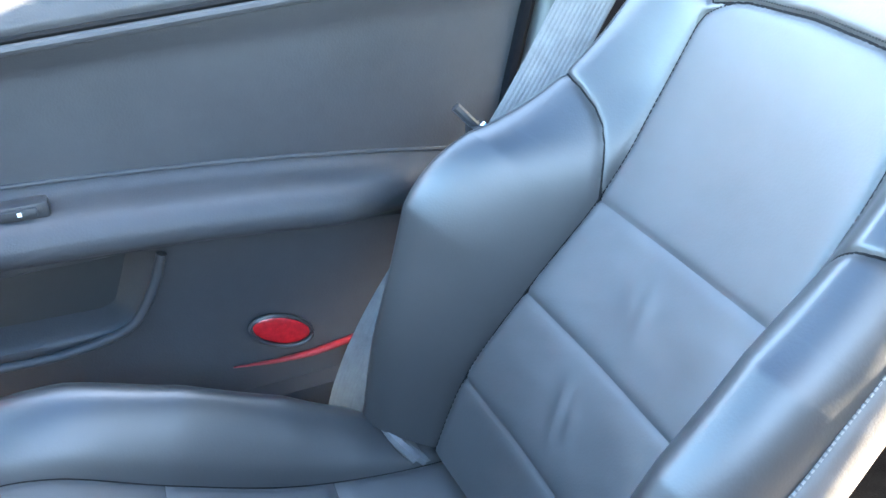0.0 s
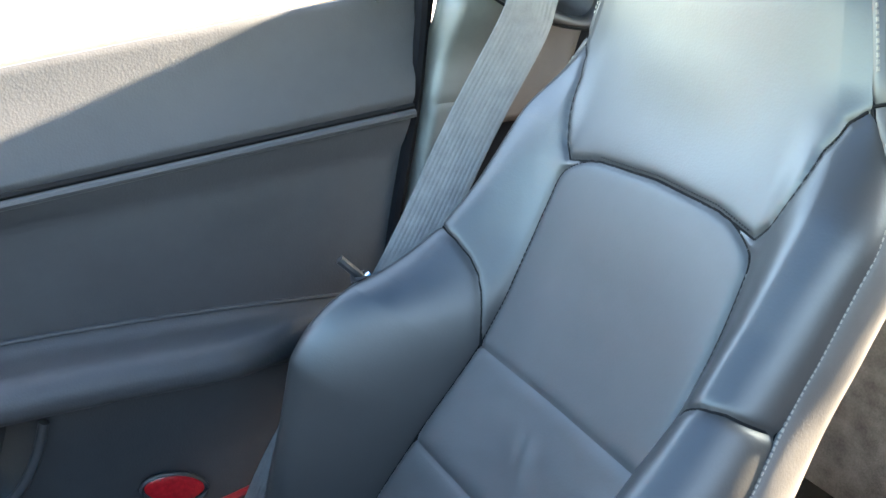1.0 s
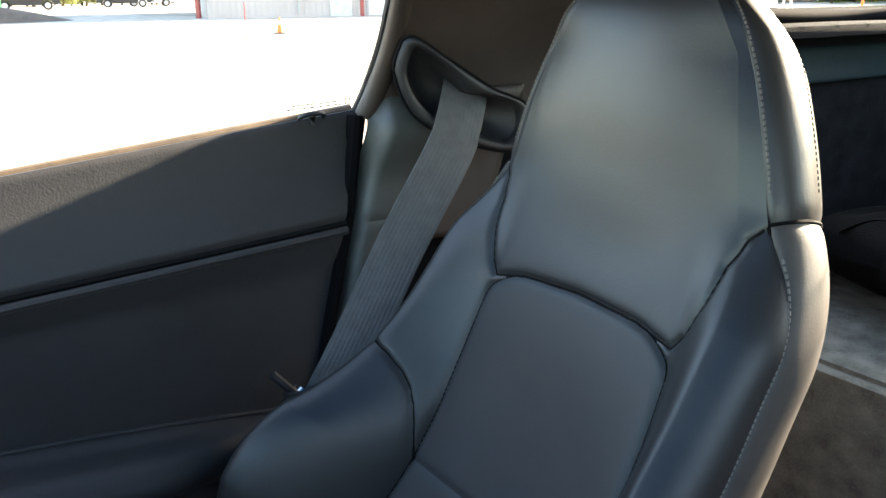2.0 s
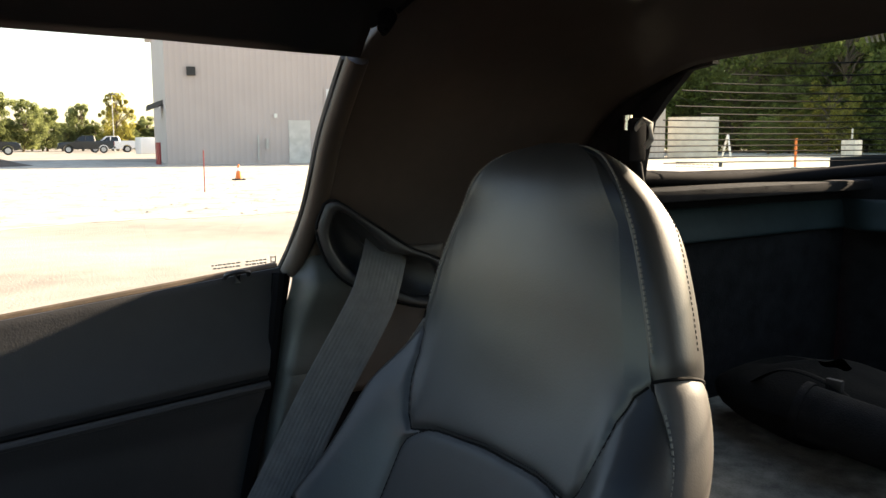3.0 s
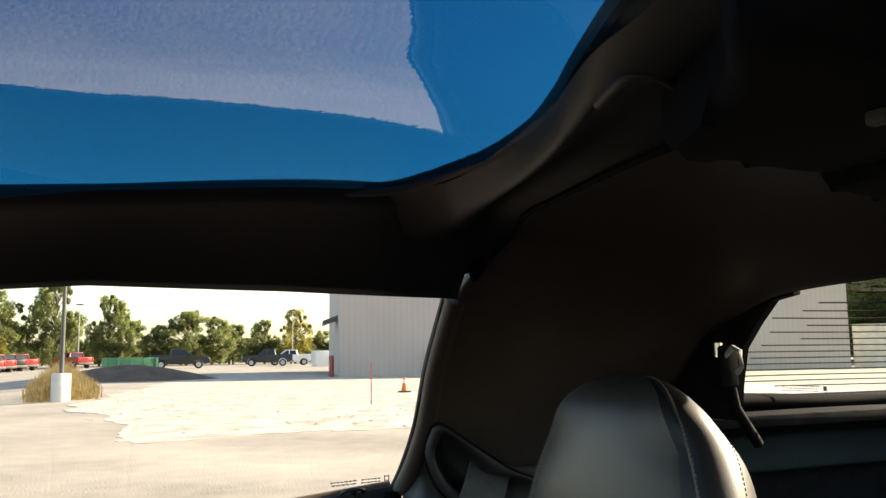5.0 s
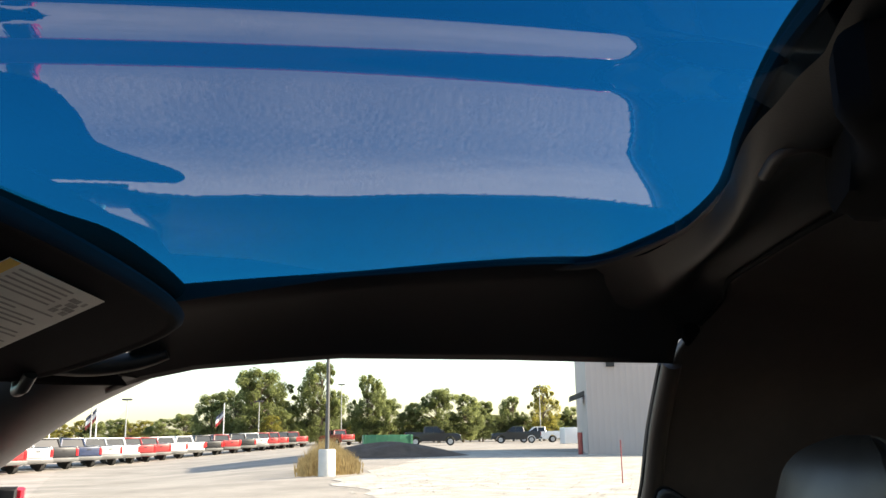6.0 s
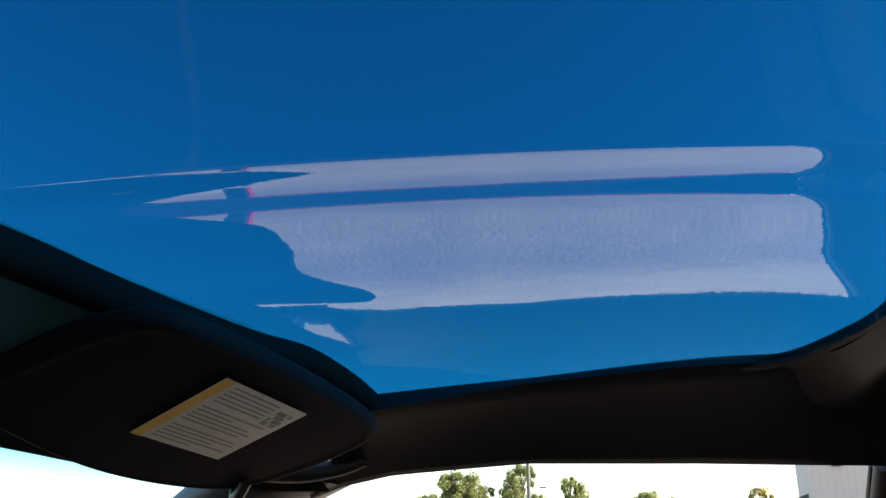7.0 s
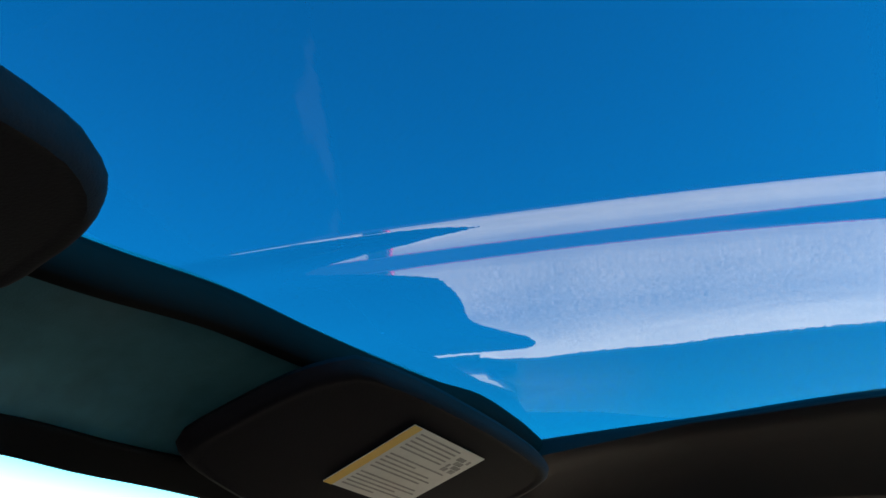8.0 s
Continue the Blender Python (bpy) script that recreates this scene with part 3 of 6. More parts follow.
part("sky_bar_band", sky_bars, "sky_bars", hatch, "pale slanted bars painted for sky between printed stripes along the glass edge")
label = bmesh.new()
random.seed(4)
for r in range(3):
    x = 0.0
    while x < 0.070:
        w = random.uniform(0.002, 0.007)
        box((0.582 - x - w, -0.575, 1.0025 + 0.0036 * r), (0.582 - x, -0.574, 1.0038 + 0.0036 * r), 0, label)
        x += w + 0.002
box((0.496, -0.576, 1.004), (0.502, -0.5745, 1.011), 0, label)
part("glass_marking", label, "ink", hatch, "small printed marking rows on the glass")
tagged(hatch, "heated tinted hatch glass in a black frame", "hatch")

for nm, pts in (("load_side_trim", [(0.695, -0.40), (0.70, -0.8), (0.68, -1.2)]),):
    for sx in (1, -1):
        ob = part(nm, loft([[(sx * x, y, 0.985) for x, y in pts], [(sx * (x - 0.03), y, 0.88) for x, y in pts], [(sx * (x - 0.01), y, 0.17) for x, y in pts]], 16, 6), "carpet")
        thick(ob, 0.012, 0)
        tagged(ob, "black load space side trim", "side trim", kind="structure")
# shelves added below the hatch glass edges to keep sun off the door
for sx in (1, -1):
    ob = part("sun_blocking_shelf", box((min(sx * 0.585, sx * 0.72), -1.2, 0.945), (max(sx * 0.585, sx * 0.72), -0.405, 0.965), 0.006), "carpet")
    tagged(ob, "narrow black shelf added along the load space side to block the sun", "side shelf", kind="structure")
ledge = [(0.698, -0.42), (0.70, -0.8), (0.684, -1.16), (0.60, -1.20), (0.3, -1.285), (0, -1.29), (-0.3, -1.285), (-0.60, -1.20), (-0.684, -1.16), (-0.70, -0.8), (-0.698, -0.42)]
ob = part("load_trim_panel", loft([[(x * (1 - d / 0.7), y + (d if y < -1.19 else 0), z) for x, y in ledge] for z, d in ((0.926, 0.026), (0.922, 0.042), (0.895, 0.050), (0.868, 0.056), (0.863, 0.040))], 90, 12), "loadtrim")
tagged(ob, "dark teal trim panel round the load space", "trim panel", kind="structure")
ob = part("rear_wall", loft([[(0.68, -1.2, 0.98), (0.3, -1.33, 1.0), (-0.3, -1.33, 1.0), (-0.68, -1.2, 0.98)], [(0.68, -1.2, 0.93), (0.3, -1.3, 0.945), (-0.3, -1.3, 0.945), (-0.68, -1.2, 0.93)], [(0.68, -1.22, 0.17), (0.3, -1.34, 0.17), (-0.3, -1.34, 0.17), (-0.68, -1.22, 0.17)]], 20, 6), "carpet")
thick(ob, 0.012, 0)
tagged(ob, "black rear load space wall below the hatch", "rear wall", kind="structure")
ob = part("load_floor", box((-0.69, -1.33, 0.52), (0.69, -0.42, 0.56), 0.008), "floorcarpet")
tagged(ob, "dark grey carpeted load floor", "load floor", kind="structure")
ob = part("rear_bulkhead", box((-0.70, -0.44, 0.17), (0.70, -0.40, 0.553), 0.006), "floorcarpet")
tagged(ob, "dark grey carpeted bulkhead behind the seats", "bulkhead", kind="structure")


for sx in (1, -1):
    g = [(0.400, 1.142), (0.438, 1.136), (0.470, 1.105), (0.500, 1.070), (0.512, 1.02), (0.520, 0.965), (0.72, 0.965), (0.70, 1.01), (0.645, 1.075), (0.57, 1.13), (0.46, 1.165), (0.40, 1.165)]
    ob = part("hatch_corner", plate([(sx * x, -0.415, z) for x, z in g], 0.012, normal=(0, -1, 0)), "carpet")
    tagged(ob, "black corner trim at the hatch opening", "corner trim", kind="structure")
    arch = lambda a, dx, dz, dy: [(sx * (x + dx * (0.3 + 0.7 * min(1, x / 0.6))), y + dy, z + dz) for x, y, z in a]
    ob = part("outer_quarter", loft([arch(FRONT_ARCH[:8], 0.030, 0.022, -0.06), arch(MID_ARCH[:9], 0.075, 0.03, 0), arch(REAR_ARCH[:9], 0.075, 0.03, -0.02)], 30, 6), "paint")
    thick(ob, 0.006, 0)
    tagged(ob, "glossy red outer rear quarter", "car body", kind="structure")

# ---- passenger door ----
def sill_z(y):
    return 0.879 - 0.092 * y


def crease_z(y):
    return 0.741 - 0.055 * y


def ledge_z(y):
    return 0.475 + 0.09 * (1 - math.exp(-(max(0, y) / 0.42) ** 1.35))


DOOR_Y0, DOOR_Y1 = 0.075, 1.20
door = empty("passenger_door", (0.75, 0.6, 0.2))


def dy(u, z):
    """Along the door; its rear edge leans with the pillar."""
    y0 = rear_edge(z)
    return y0 + (DOOR_Y1 - y0) * u


def upper_skin(u, v):
    """Upper door panel from the welt to the window sill, rolled over at the top."""
    y = dy(u, 0.8)
    z0, z1 = crease_z(y) + 0.004, sill_z(y)
    z = z0 + (z1 - z0) * min(1, v * 1.12)
    x = 0.704 + 0.036 * (z - z0) / (z1 - z0) + 0.006 * math.sin(math.pi * v)
    if v < 0.06:
        x += 0.006 * (1 - v / 0.06)
    if v > 0.84:
        k = (v - 0.84) / 0.16
        x += 0.018 * k * k
        z += 0.003 * math.sin(k * math.pi)
    return Vector((x, dy(u, z), z))


part("upper_panel", grid(upper_skin, 90, 40), "doorskin", door, "dark grey vinyl upper door panel")
welt = [Vector((0.7035, dy(k / 60, 0.74), crease_z(dy(k / 60, 0.74)) - 0.006)) for k in range(61)]
part("welt", tube(welt, 0.0055, 8), "doorskin", door, "raised welt below the upper panel")
part("welt_groove", tube([p + Vector((0.003, 0, 0.0085)) for p in welt], 0.0035, 6), "seam", door)


def mid_skin(u, v):
    y = dy(u, 0.64)
    z1, z0 = crease_z(y) - 0.006, ledge_z(y)
    z = z1 + (z0 - z1) * v
    x = 0.706 + 0.016 * smoothstep(0, 0.25, v) + 0.002 * math.sin(9 * y + 4 * v)
    return Vector((x, dy(u, z), z))


part("middle_panel", grid(mid_skin, 70, 24), "doorskin", door, "dark vinyl middle door panel")


ARM = {}


def arm_skin(u, v):
    """Ledge, rounded armrest and the hollow below it."""
    y = dy(u, 0.5)
    zl = ledge_z(y)
    g = smoothstep(0.22, 0.36, y)
    prof = [(0.722, 0.0), (0.712, -0.0015), (0.700, -0.004 - 0.006 * g), (0.690 - 0.025 * g, -0.010 - 0.006 * g), (0.682 - 0.034 * g, -0.022 - 0.008 * g), (0.680 - 0.036 * g, -0.036 - 0.010 * g), (0.684 - 0.032 * g, -0.052 - 0.008 * g), (0.692 - 0.016 * g, -0.064 - 0.004 * g), (0.700, -0.076)]
    if u not in ARM:
        ARM[u] = spline([(a, 0, b) for a, b in prof], 32)
    q = ARM[u][round(v * 32)]
    x, z = q.x, zl + q.z
    return Vector((x, dy(u, z), z))


part("armrest", grid(arm_skin, 80, 32), "doorskin", door, "rounded black door armrest")
edge = [Vector((0.7195, dy(k / 50, 0.5), ledge_z(dy(k / 50, 0.5)) + 0.002)) for k in range(51)]
part("ledge_lip", tube(edge, 0.003, 8), "doorskin", door, "thin raised lip along the ledge")


def pocket_depth(y, z):
    """How deep the map pocket sinks at (y, z)."""
    zc0, zc1 = 0.345 + 0.04 * (y - 0.6), 0.458
    a = smoothstep(0.545 - 0.5 * (z - 0.45), 0.600 - 0.5 * (z - 0.45), y)
    b = smoothstep(zc0, zc0 + 0.03, z) * (1 - smoothstep(zc1 - 0.015, zc1, z))
    return 0.055 * a * b


def low_skin(u, v):
    y = dy(u, 0.35)
    z1, z0 = ledge_z(y) - 0.076, 0.19
    z = z1 + (z0 - z1) * v
    yy = dy(u, z)
    x = 0.700 + 0.012 * math.sin(math.pi * v) + 0.012 * v + pocket_depth(yy, z)
    return Vector((x, yy, z))


part("lower_panel", grid(low_skin, 150, 80), "doorskin", door, "black vinyl lower door panel with a map pocket")
lip = spline([(0.696, 0.556, 0.452), (0.697, 0.575, 0.405), (0.698, 0.61, 0.362), (0.698, 0.68, 0.347), (0.698, 0.76, 0.349), (0.698, 0.95, 0.356), (0.698, 1.1, 0.36)], 50)
part("pocket_lip", tube(lip, 0.006, 10), "doorskin", door, "raised lip round the map pocket")
lens = bmesh.new()
bmesh.ops.create_uvsphere(lens, u_segments=32, v_segments=16, radius=1)
for v in lens.verts:
    v.co = Vector((0.704 - 0.006 * max(0, -v.co.x) ** 0.6 if v.co.x < 0 else 0.706, 0.433 + 0.036 * v.co.y, 0.304 + 0.021 * v.co.z + 0.012 * v.co.y))
refl = part("reflector", lens, "redlens", door, "oval red courtesy reflector")
ring = [Vector((0.7015, 0.433 + 0.039 * math.cos(a), 0.303 + 0.0235 * math.sin(a) + 0.012 * math.cos(a))) for a in (2 * math.pi * k / 40 for k in range(41))]
part("bezel", tube(ring, 0.0028, 6), "plastic", refl, "black rim round the reflector")
part("red_piping", tube(spline([(0.704, 0.50, 0.264), (0.702, 0.45, 0.259), (0.700, 0.40, 0.259), (0.699, 0.345, 0.266), (0.699, 0.27, 0.280)], 30), lambda t: 0.001 + 0.0042 * min(1, t * 2.2), 8), "redstrip", door, "thin red marker strip low on the door")
sw = part("window_switch", box((0.668, 0.653, 0.535), (0.690, 0.76, 0.553), 0.004), "plastic", door, "black switch plate let into the ledge")
part("switch_button", box((0.664, 0.664, 0.540), (0.672, 0.70, 0.550), 0.003), "plastic", sw, "small rocker switch")
part("switch_mark", box((0.6633, 0.679, 0.5435), (0.6642, 0.683, 0.5475), 0), "label", sw, "tiny white mark")
lock = part("lock_bezel", tube([Vector((0.742 + 0.010 * math.cos(a), 0.098 + 0.016 * math.sin(a), 0.872 - 0.006 * math.cos(a))) for a in (2 * math.pi * k / 24 for k in range(25))], 0.003, 6), "plastic", door, "oval lock opening at the sill")
part("lock_pin", tube([(0.742, 0.098, 0.862), (0.742, 0.098, 0.872), (0.7425, 0.098, 0.877)], 0.005, 10), "plastic", lock, "black lock pin")
part("inner_frame", grid(lambda u, v: Vector((0.752, dy(u, 0.2 + 0.64 * v), 0.2 + (sill_z(dy(u, 0.8)) - 0.215) * v)), 20, 10), "rubber", door, "black inner door frame")
part("sill_strip", tube([Vector((0.759, dy(k / 40, 0.88), sill_z(dy(k / 40, 0.88)) + 0.001)) for k in range(41)], 0.0055, 8), "brownrubber", door, "dusty brown window wiper strip")
part("corner_filler", tube(spline([(0.746, 0.036, 0.868), (0.745, 0.042, 0.84), (0.742, 0.054, 0.79), (0.738, 0.072, 0.72)], 16), 0.015, 10), "mattblack", door, "black rubber filler at the door's rear corner")
part("door_edge_seal", tube(spline([(0.725, 0.045, 0.872), (0.722, 0.066, 0.74), (0.72, 0.10, 0.60), (0.715, 0.135, 0.45), (0.71, 0.19, 0.22)], 30), 0.009, 8), "mattblack", door, "black rubber door seal")
outer = part("outer_skin", grid(lambda u, v: Vector((0.80 + 0.07 * math.sin(math.pi * min(1, 0.25 + 0.75 * v)) - 0.03 * v, 0.0 + 1.35 * u, sill_z(1.35 * u) - 0.030 - 0.64 * v)), 30, 14), "paint", door, "glossy red outer door skin")
thick(outer, 0.004, 0)
part("door_top", grid(lambda u, v: Vector((0.757 + 0.072 * v, 1.35 * u, sill_z(1.35 * u) - 0.006 - 0.022 * v)), 30, 3), "rubber", door, "black sill cap")
tagged(door, "passenger door trimmed in dark grey vinyl with armrest, pocket and red reflector", "car door")


def window_point(u, v):
    y0, y1 = 0.02, 1.10 - 0.40 * v
    y = y0 + (y1 - y0) * u
    top = at([(0.03, 1.142), (0.25, 1.149), (0.47, 1.151), (0.65, 1.138), (0.75, 1.11)], y)
    low = sill_z(y) - 0.01
    z = low + (top - low) * v
    return Vector((0.757 - 0.185 * (v ** 1.25), y, z))


sail = part("window_post", plate([(0.762, 0.920, sill_z(0.92) - 0.01), (0.762, 0.955, sill_z(0.955) - 0.01), (0.690, 0.925, 0.985), (0.690, 0.890, 0.985)], 0.012, 0.003), "plastic", door, "slim black post at the window's front corner")
part("post_edge", tube([(0.776, 0.918, sill_z(0.92) - 0.01), (0.704, 0.888, 0.985)], 0.006, 8), "paint", sail, "thin red outer edge of the post")
win = empty("door_window", (0.70, 0.5, 0.87))
pw = part("pane", grid(window_point, 30, 16), "sideglass", win, "clear raised side window", 180)
inward(pw).visible_shadow = False
mark = bmesh.new()
random.seed(9)
for r in range(2):
    y = 0.055
    while y < 0.13:
        w = random.uniform(0.002, 0.006)
        if 0.085 < y < 0.092:
            y += 0.006
        z = 0.8840 + 0.0042 * r - 0.03 * (y - 0.04)
        box((0.7465, y, z), (0.7475, y + w, z + 0.0017), 0, mark)
        y += w + 0.0016
for a, b in (((0.0), 0.0012), ((0.0065), 0.0012)):
    box((0.7465, 0.041 + a, 0.884), (0.7475, 0.041 + a + b, 0.8925), 0, mark)
    box((0.7465, 0.041, 0.884 + a), (0.7475, 0.0487, 0.884 + a + b), 0, mark)
part("glass_marking", mark, "ink", win, "small printed marking rows and a square mark")
tagged(win, "clear passenger side window with a small printed marking", "car window")
dwin = part("driver_window", grid(lambda u, v: Vector((-window_point(u, v).x - 0.10 * v - 0.03, window_point(u, v).y, window_point(u, v).z - 0.05 * v)), 20, 10), "sideglass")
inward(dwin).visible_shadow = False
tagged(dwin, "clear driver's side window", "car window", kind="structure")

# outside mirror and rear body side, seen in the roof panel's reflection
corner = part("corner_cover", tube(spline([(0.478, 0.81, 1.136), (0.512, 0.762, 1.134), (0.530, 0.715, 1.140), (0.532, 0.68, 1.150)], 16), lambda t: 0.015 - 0.007 * t * t, 14), "hoop")
# dark piece added to keep this corner black where the pillar catches sun
tagged(corner, "black piece added over the sunlit pillar top where the header meets the rail", "trim", kind="structure")
mirror = empty("door_mirror", (0.93, 1.02, 0.90))
bm = bmesh.new()
bmesh.ops.create_uvsphere(bm, u_segments=24, v_segments=14, radius=1)
for v in bm.verts:
    v.co = Vector((0.945 + 0.105 * v.co.x, 1.06 + 0.055 * v.co.y * (1 if v.co.y > 0 else 0.35), 0.925 + 0.062 * v.co.z))
part("housing", bm, "paint", mirror, "glossy red mirror housing")
part("mirror_foot", tube([(0.79, 1.09, 0.83), (0.86, 1.09, 0.855), (0.90, 1.08, 0.875)], 0.014, 10), "rubber", mirror)
part("mirror_glass", box((0.865, 1.034, 0.88), (1.03, 1.042, 0.97), 0.003), "chrome", mirror, "mirror glass")
tagged(mirror, "glossy red outside mirror on the passenger door", "car mirror")
for sx in (1, -1):
    ob = part("rear_body_side", grid(lambda u, v: Vector((sx * (0.74 + 0.15 * math.sin(math.pi * min(1, 0.15 + 0.7 * v))), -0.07 - 1.6 * u, 0.92 + 0.06 * math.sin(math.pi * u) - 0.68 * v)), 30, 14), "paint")
    thick(ob, 0.01, 0)
    tagged(ob, "glossy red rear body side", "car body", kind="structure")
    ob = part("front_body_side", grid(lambda u, v: Vector((sx * (0.80 + 0.09 * math.sin(math.pi * min(1, 0.2 + 0.7 * v))), 1.36 + 1.2 * u, 0.76 - 0.06 * u - 0.52 * v)), 20, 10), "paint")
    thick(ob, 0.01, 0)
    tagged(ob, "glossy red front body side", "car body", kind="structure")
ob = part("bonnet", grid(lambda u, v: Vector(((2 * u - 1) * 0.80, 1.6 + 1.0 * v, 0.80 - 0.14 * v - 0.05 * (2 * u - 1) ** 2)), 20, 10), "paint")
thick(ob, 0.01, 0)
tagged(ob, "glossy red bonnet", "bonnet", kind="structure")


# ---- passenger seat ----
SEAT_X = 0.360
BACK = spline([(0, 0.31, 0.20), (0, 0.265, 0.317), (0, 0.189, 0.42), (0, 0.108, 0.517), (0, 0.046, 0.62), (0, 0.0, 0.716), (0, -0.026, 0.78), (0, -0.040, 0.85), (0, -0.050, 0.92), (0, -0.064, 0.985), (0, -0.082, 1.018), (0, -0.110, 1.037), (0, -0.145, 1.041)], 200)


def back_at(z):
    """The station along the backrest (0 to 1) at the height z."""
    for k, p in enumerate(BACK):
        if p.z >= z:
            return k / 200
    return 1.0


def back_at_fine(z):
    k = next((k for k, p in enumerate(BACK) if p.z >= z), 200)
    a, b = BACK[max(0, k - 1)], BACK[k]
    return (max(0, k - 1) + (z - a.z) / max(1e-9, b.z - a.z)) / 200 if k else 0.0


CROWN_S = (back_at_fine(0.975), back_at_fine(1.037))


def back_frame(s):
    k = min(199, max(0, int(s * 200)))
    p = BACK[k].lerp(BACK[k + 1], min(1, max(0, s * 200 - k)))
    a, b = BACK[max(0, k - 3)], BACK[min(200, k + 4)]
    t = (b - a).normalized()
    return p, Vector((0, t.z, -t.y))


def w_in(z):
    return at([(0.2, 0.150), (0.32, 0.147), (0.42, 0.143), (0.52, 0.138), (0.62, 0.134), (0.70, 0.129), (0.74, 0.125), (0.80, 0.12), (0.97, 0.11), (1.02, 0.07), (1.04, 0.02)], z)


W_OUT = [(0.2, 0.240), (0.32, 0.248), (0.45, 0.250), (0.55, 0.240), (0.62, 0.227), (0.70, 0.222), (0.75, 0.221), (0.785, 0.206), (0.81, 0.188), (0.83, 0.173), (0.877, 0.158), (0.92, 0.144), (0.96, 0.127), (0.985, 0.114), (1.003, 0.104), (1.05, 0.06)]


def w_out(z):
    """Half width of the front, smoothed along the height."""
    w = sum(at(W_OUT, z + d) for d in (-0.016, -0.008, 0, 0.008, 0.016)) / 5
    if z > 0.975:
        q = min(1, (back_at_fine(z) - CROWN_S[0]) / (CROWN_S[1] - CROWN_S[0]))
        w = w * (1 - smoothstep(0, 0.3, q)) + smoothstep(0, 0.3, q) * 0.1175 * (1 - q ** 1.6) ** 0.60
    return w


def h_bol(z):
    return at([(0.2, 0.065), (0.32, 0.085), (0.42, 0.098), (0.50, 0.092), (0.58, 0.067), (0.66, 0.042), (0.74, 0.022), (0.82, 0.006), (0.9, 0.0), (1.1, 0.0)], z)


def back_point(t, s, off=0.0):
    """Front of the backrest. t: 0 in the middle, 1 at the insert's edge, 2 at the outer corner, 3 at the rear edge of the side; its sign is the side."""
    p, n = back_frame(s)
    a, sg = abs(t), (1 if t >= 0 else -1)
    wi, wo, hb = w_in(p.z), w_out(p.z), h_bol(p.z)
    if sg > 0:
        hb += 0.045 * math.exp(-((p.z - 0.45) / (0.094 if p.z > 0.45 else 0.085)) ** 2)  # the door-side bolster is fuller
        wo -= 0.016 * smoothstep(0.42, 0.25, p.z)
    head = smoothstep(0.74, 0.85, p.z)
    nx, rear, up = 0.0, 0.0, 0.0
    crest = 1 - smoothstep(0.96, 1.036, p.z)
    drop_h = 0.018 * head * crest
    if a <= 1:
        x = a * wi
        h = -0.010 * (1 - smoothstep(0.56, 0.76, p.z)) * math.cos(a * math.pi / 2) - drop_h * (x / wo) ** 2
    elif a <= 2:
        k = a - 1
        x = wi + (wo - wi) * k
        crest_k = 0.80 if sg > 0 else 0.6
        if k < crest_k:
            flat = smoothstep(0.52, 0.64, p.z)  # the shoulder wing leaves the insert without a step
            rise = 1 - (1 - k / crest_k) ** 1.7 if sg > 0 else math.sin(k / crest_k * math.pi / 2)
            h = hb * (rise * (1 - flat) + smoothstep(0, crest_k + 0.02, k) * flat)
        else:
            q = (k - crest_k) / (1 - crest_k)
            h = hb - (hb * 0.35 + 0.030) * (1 - math.sqrt(max(0, 1 - q * q * 0.98)))
            nx = q
        h = h * (1 - head) - drop_h * (x / wo) ** 2
    else:
        k = a - 2
        slope = (w_out(min(1.0415, p.z + 0.006)) - w_out(p.z - 0.006)) / (min(1.0415, p.z + 0.006) - p.z + 0.006)
        out = (0.018 + (0.012 if sg < 0 else 0.0) * head) * math.sin(math.pi * k ** 0.5)
        x = wo + 0.003 * math.sin(k * math.pi) + out / math.hypot(1, slope)
        up = -slope * out / math.hypot(1, slope) * (0.25 + 0.75 * crest)
        rear = (0.070 + 0.020 * head + 0.2 * hb) * k
        h = (hb * 0.7 - 0.026) * (1 - head) - drop_h
        nx = 1.0
    away = n.lerp(Vector((0, 0.98, 0.15)), head)
    q = p + n * (h + off * (1 - nx)) - away * rear + Vector((sg * (x + off * nx), 0, up))
    return Vector((q.x + SEAT_X, q.y, q.z))


seat = empty("passenger_seat", (SEAT_X, 0.3, 0.10))
S_LOW, S_TOP = back_at(0.215), CROWN_S[1]
# heights of the sewn seams over t: under the head restraint, and between bolster and shoulder wing
HEAD_SEAM = [(0.0, 0.730), (0.64, 0.726), (1.0, 0.716), (1.14, 0.730), (1.28, 0.757), (1.46, 0.795), (1.72, 0.818), (2.0, 0.829)]
WING_SEAM = [(1.0, 0.516), (1.04, 0.531), (1.09, 0.546), (1.16, 0.561), (1.26, 0.575), (1.4, 0.587), (1.6, 0.597), (1.8, 0.602), (2.0, 0.602)]
TUCKS = (0.316, 0.416, 0.516)


def insert_edge(z):
    """Half width of the insert in t, drawn in towards its rounded upper corners."""
    t = 1.0 + 0.05 * smoothstep(0.55, 0.66, z)
    return t - 0.33 * max(0, (z - 0.688) / 0.037) ** 2.4 if z > 0.688 else t


def head_z(t):
    return at(HEAD_SEAM, abs(t))


def insert_top(t):
    """Upper edge of the insert; it leaves the head seam at the rounded corners."""
    z = head_z(min(1.0, abs(t)))
    while insert_edge(z) < abs(t) and z > 0.65:
        z -= 0.0005
    return z


def seam_line(points):
    """Surface points, a little under the leather, along (t, z) pairs."""
    return [back_point(t, back_at_fine(z), -0.0028) for t, z in points]


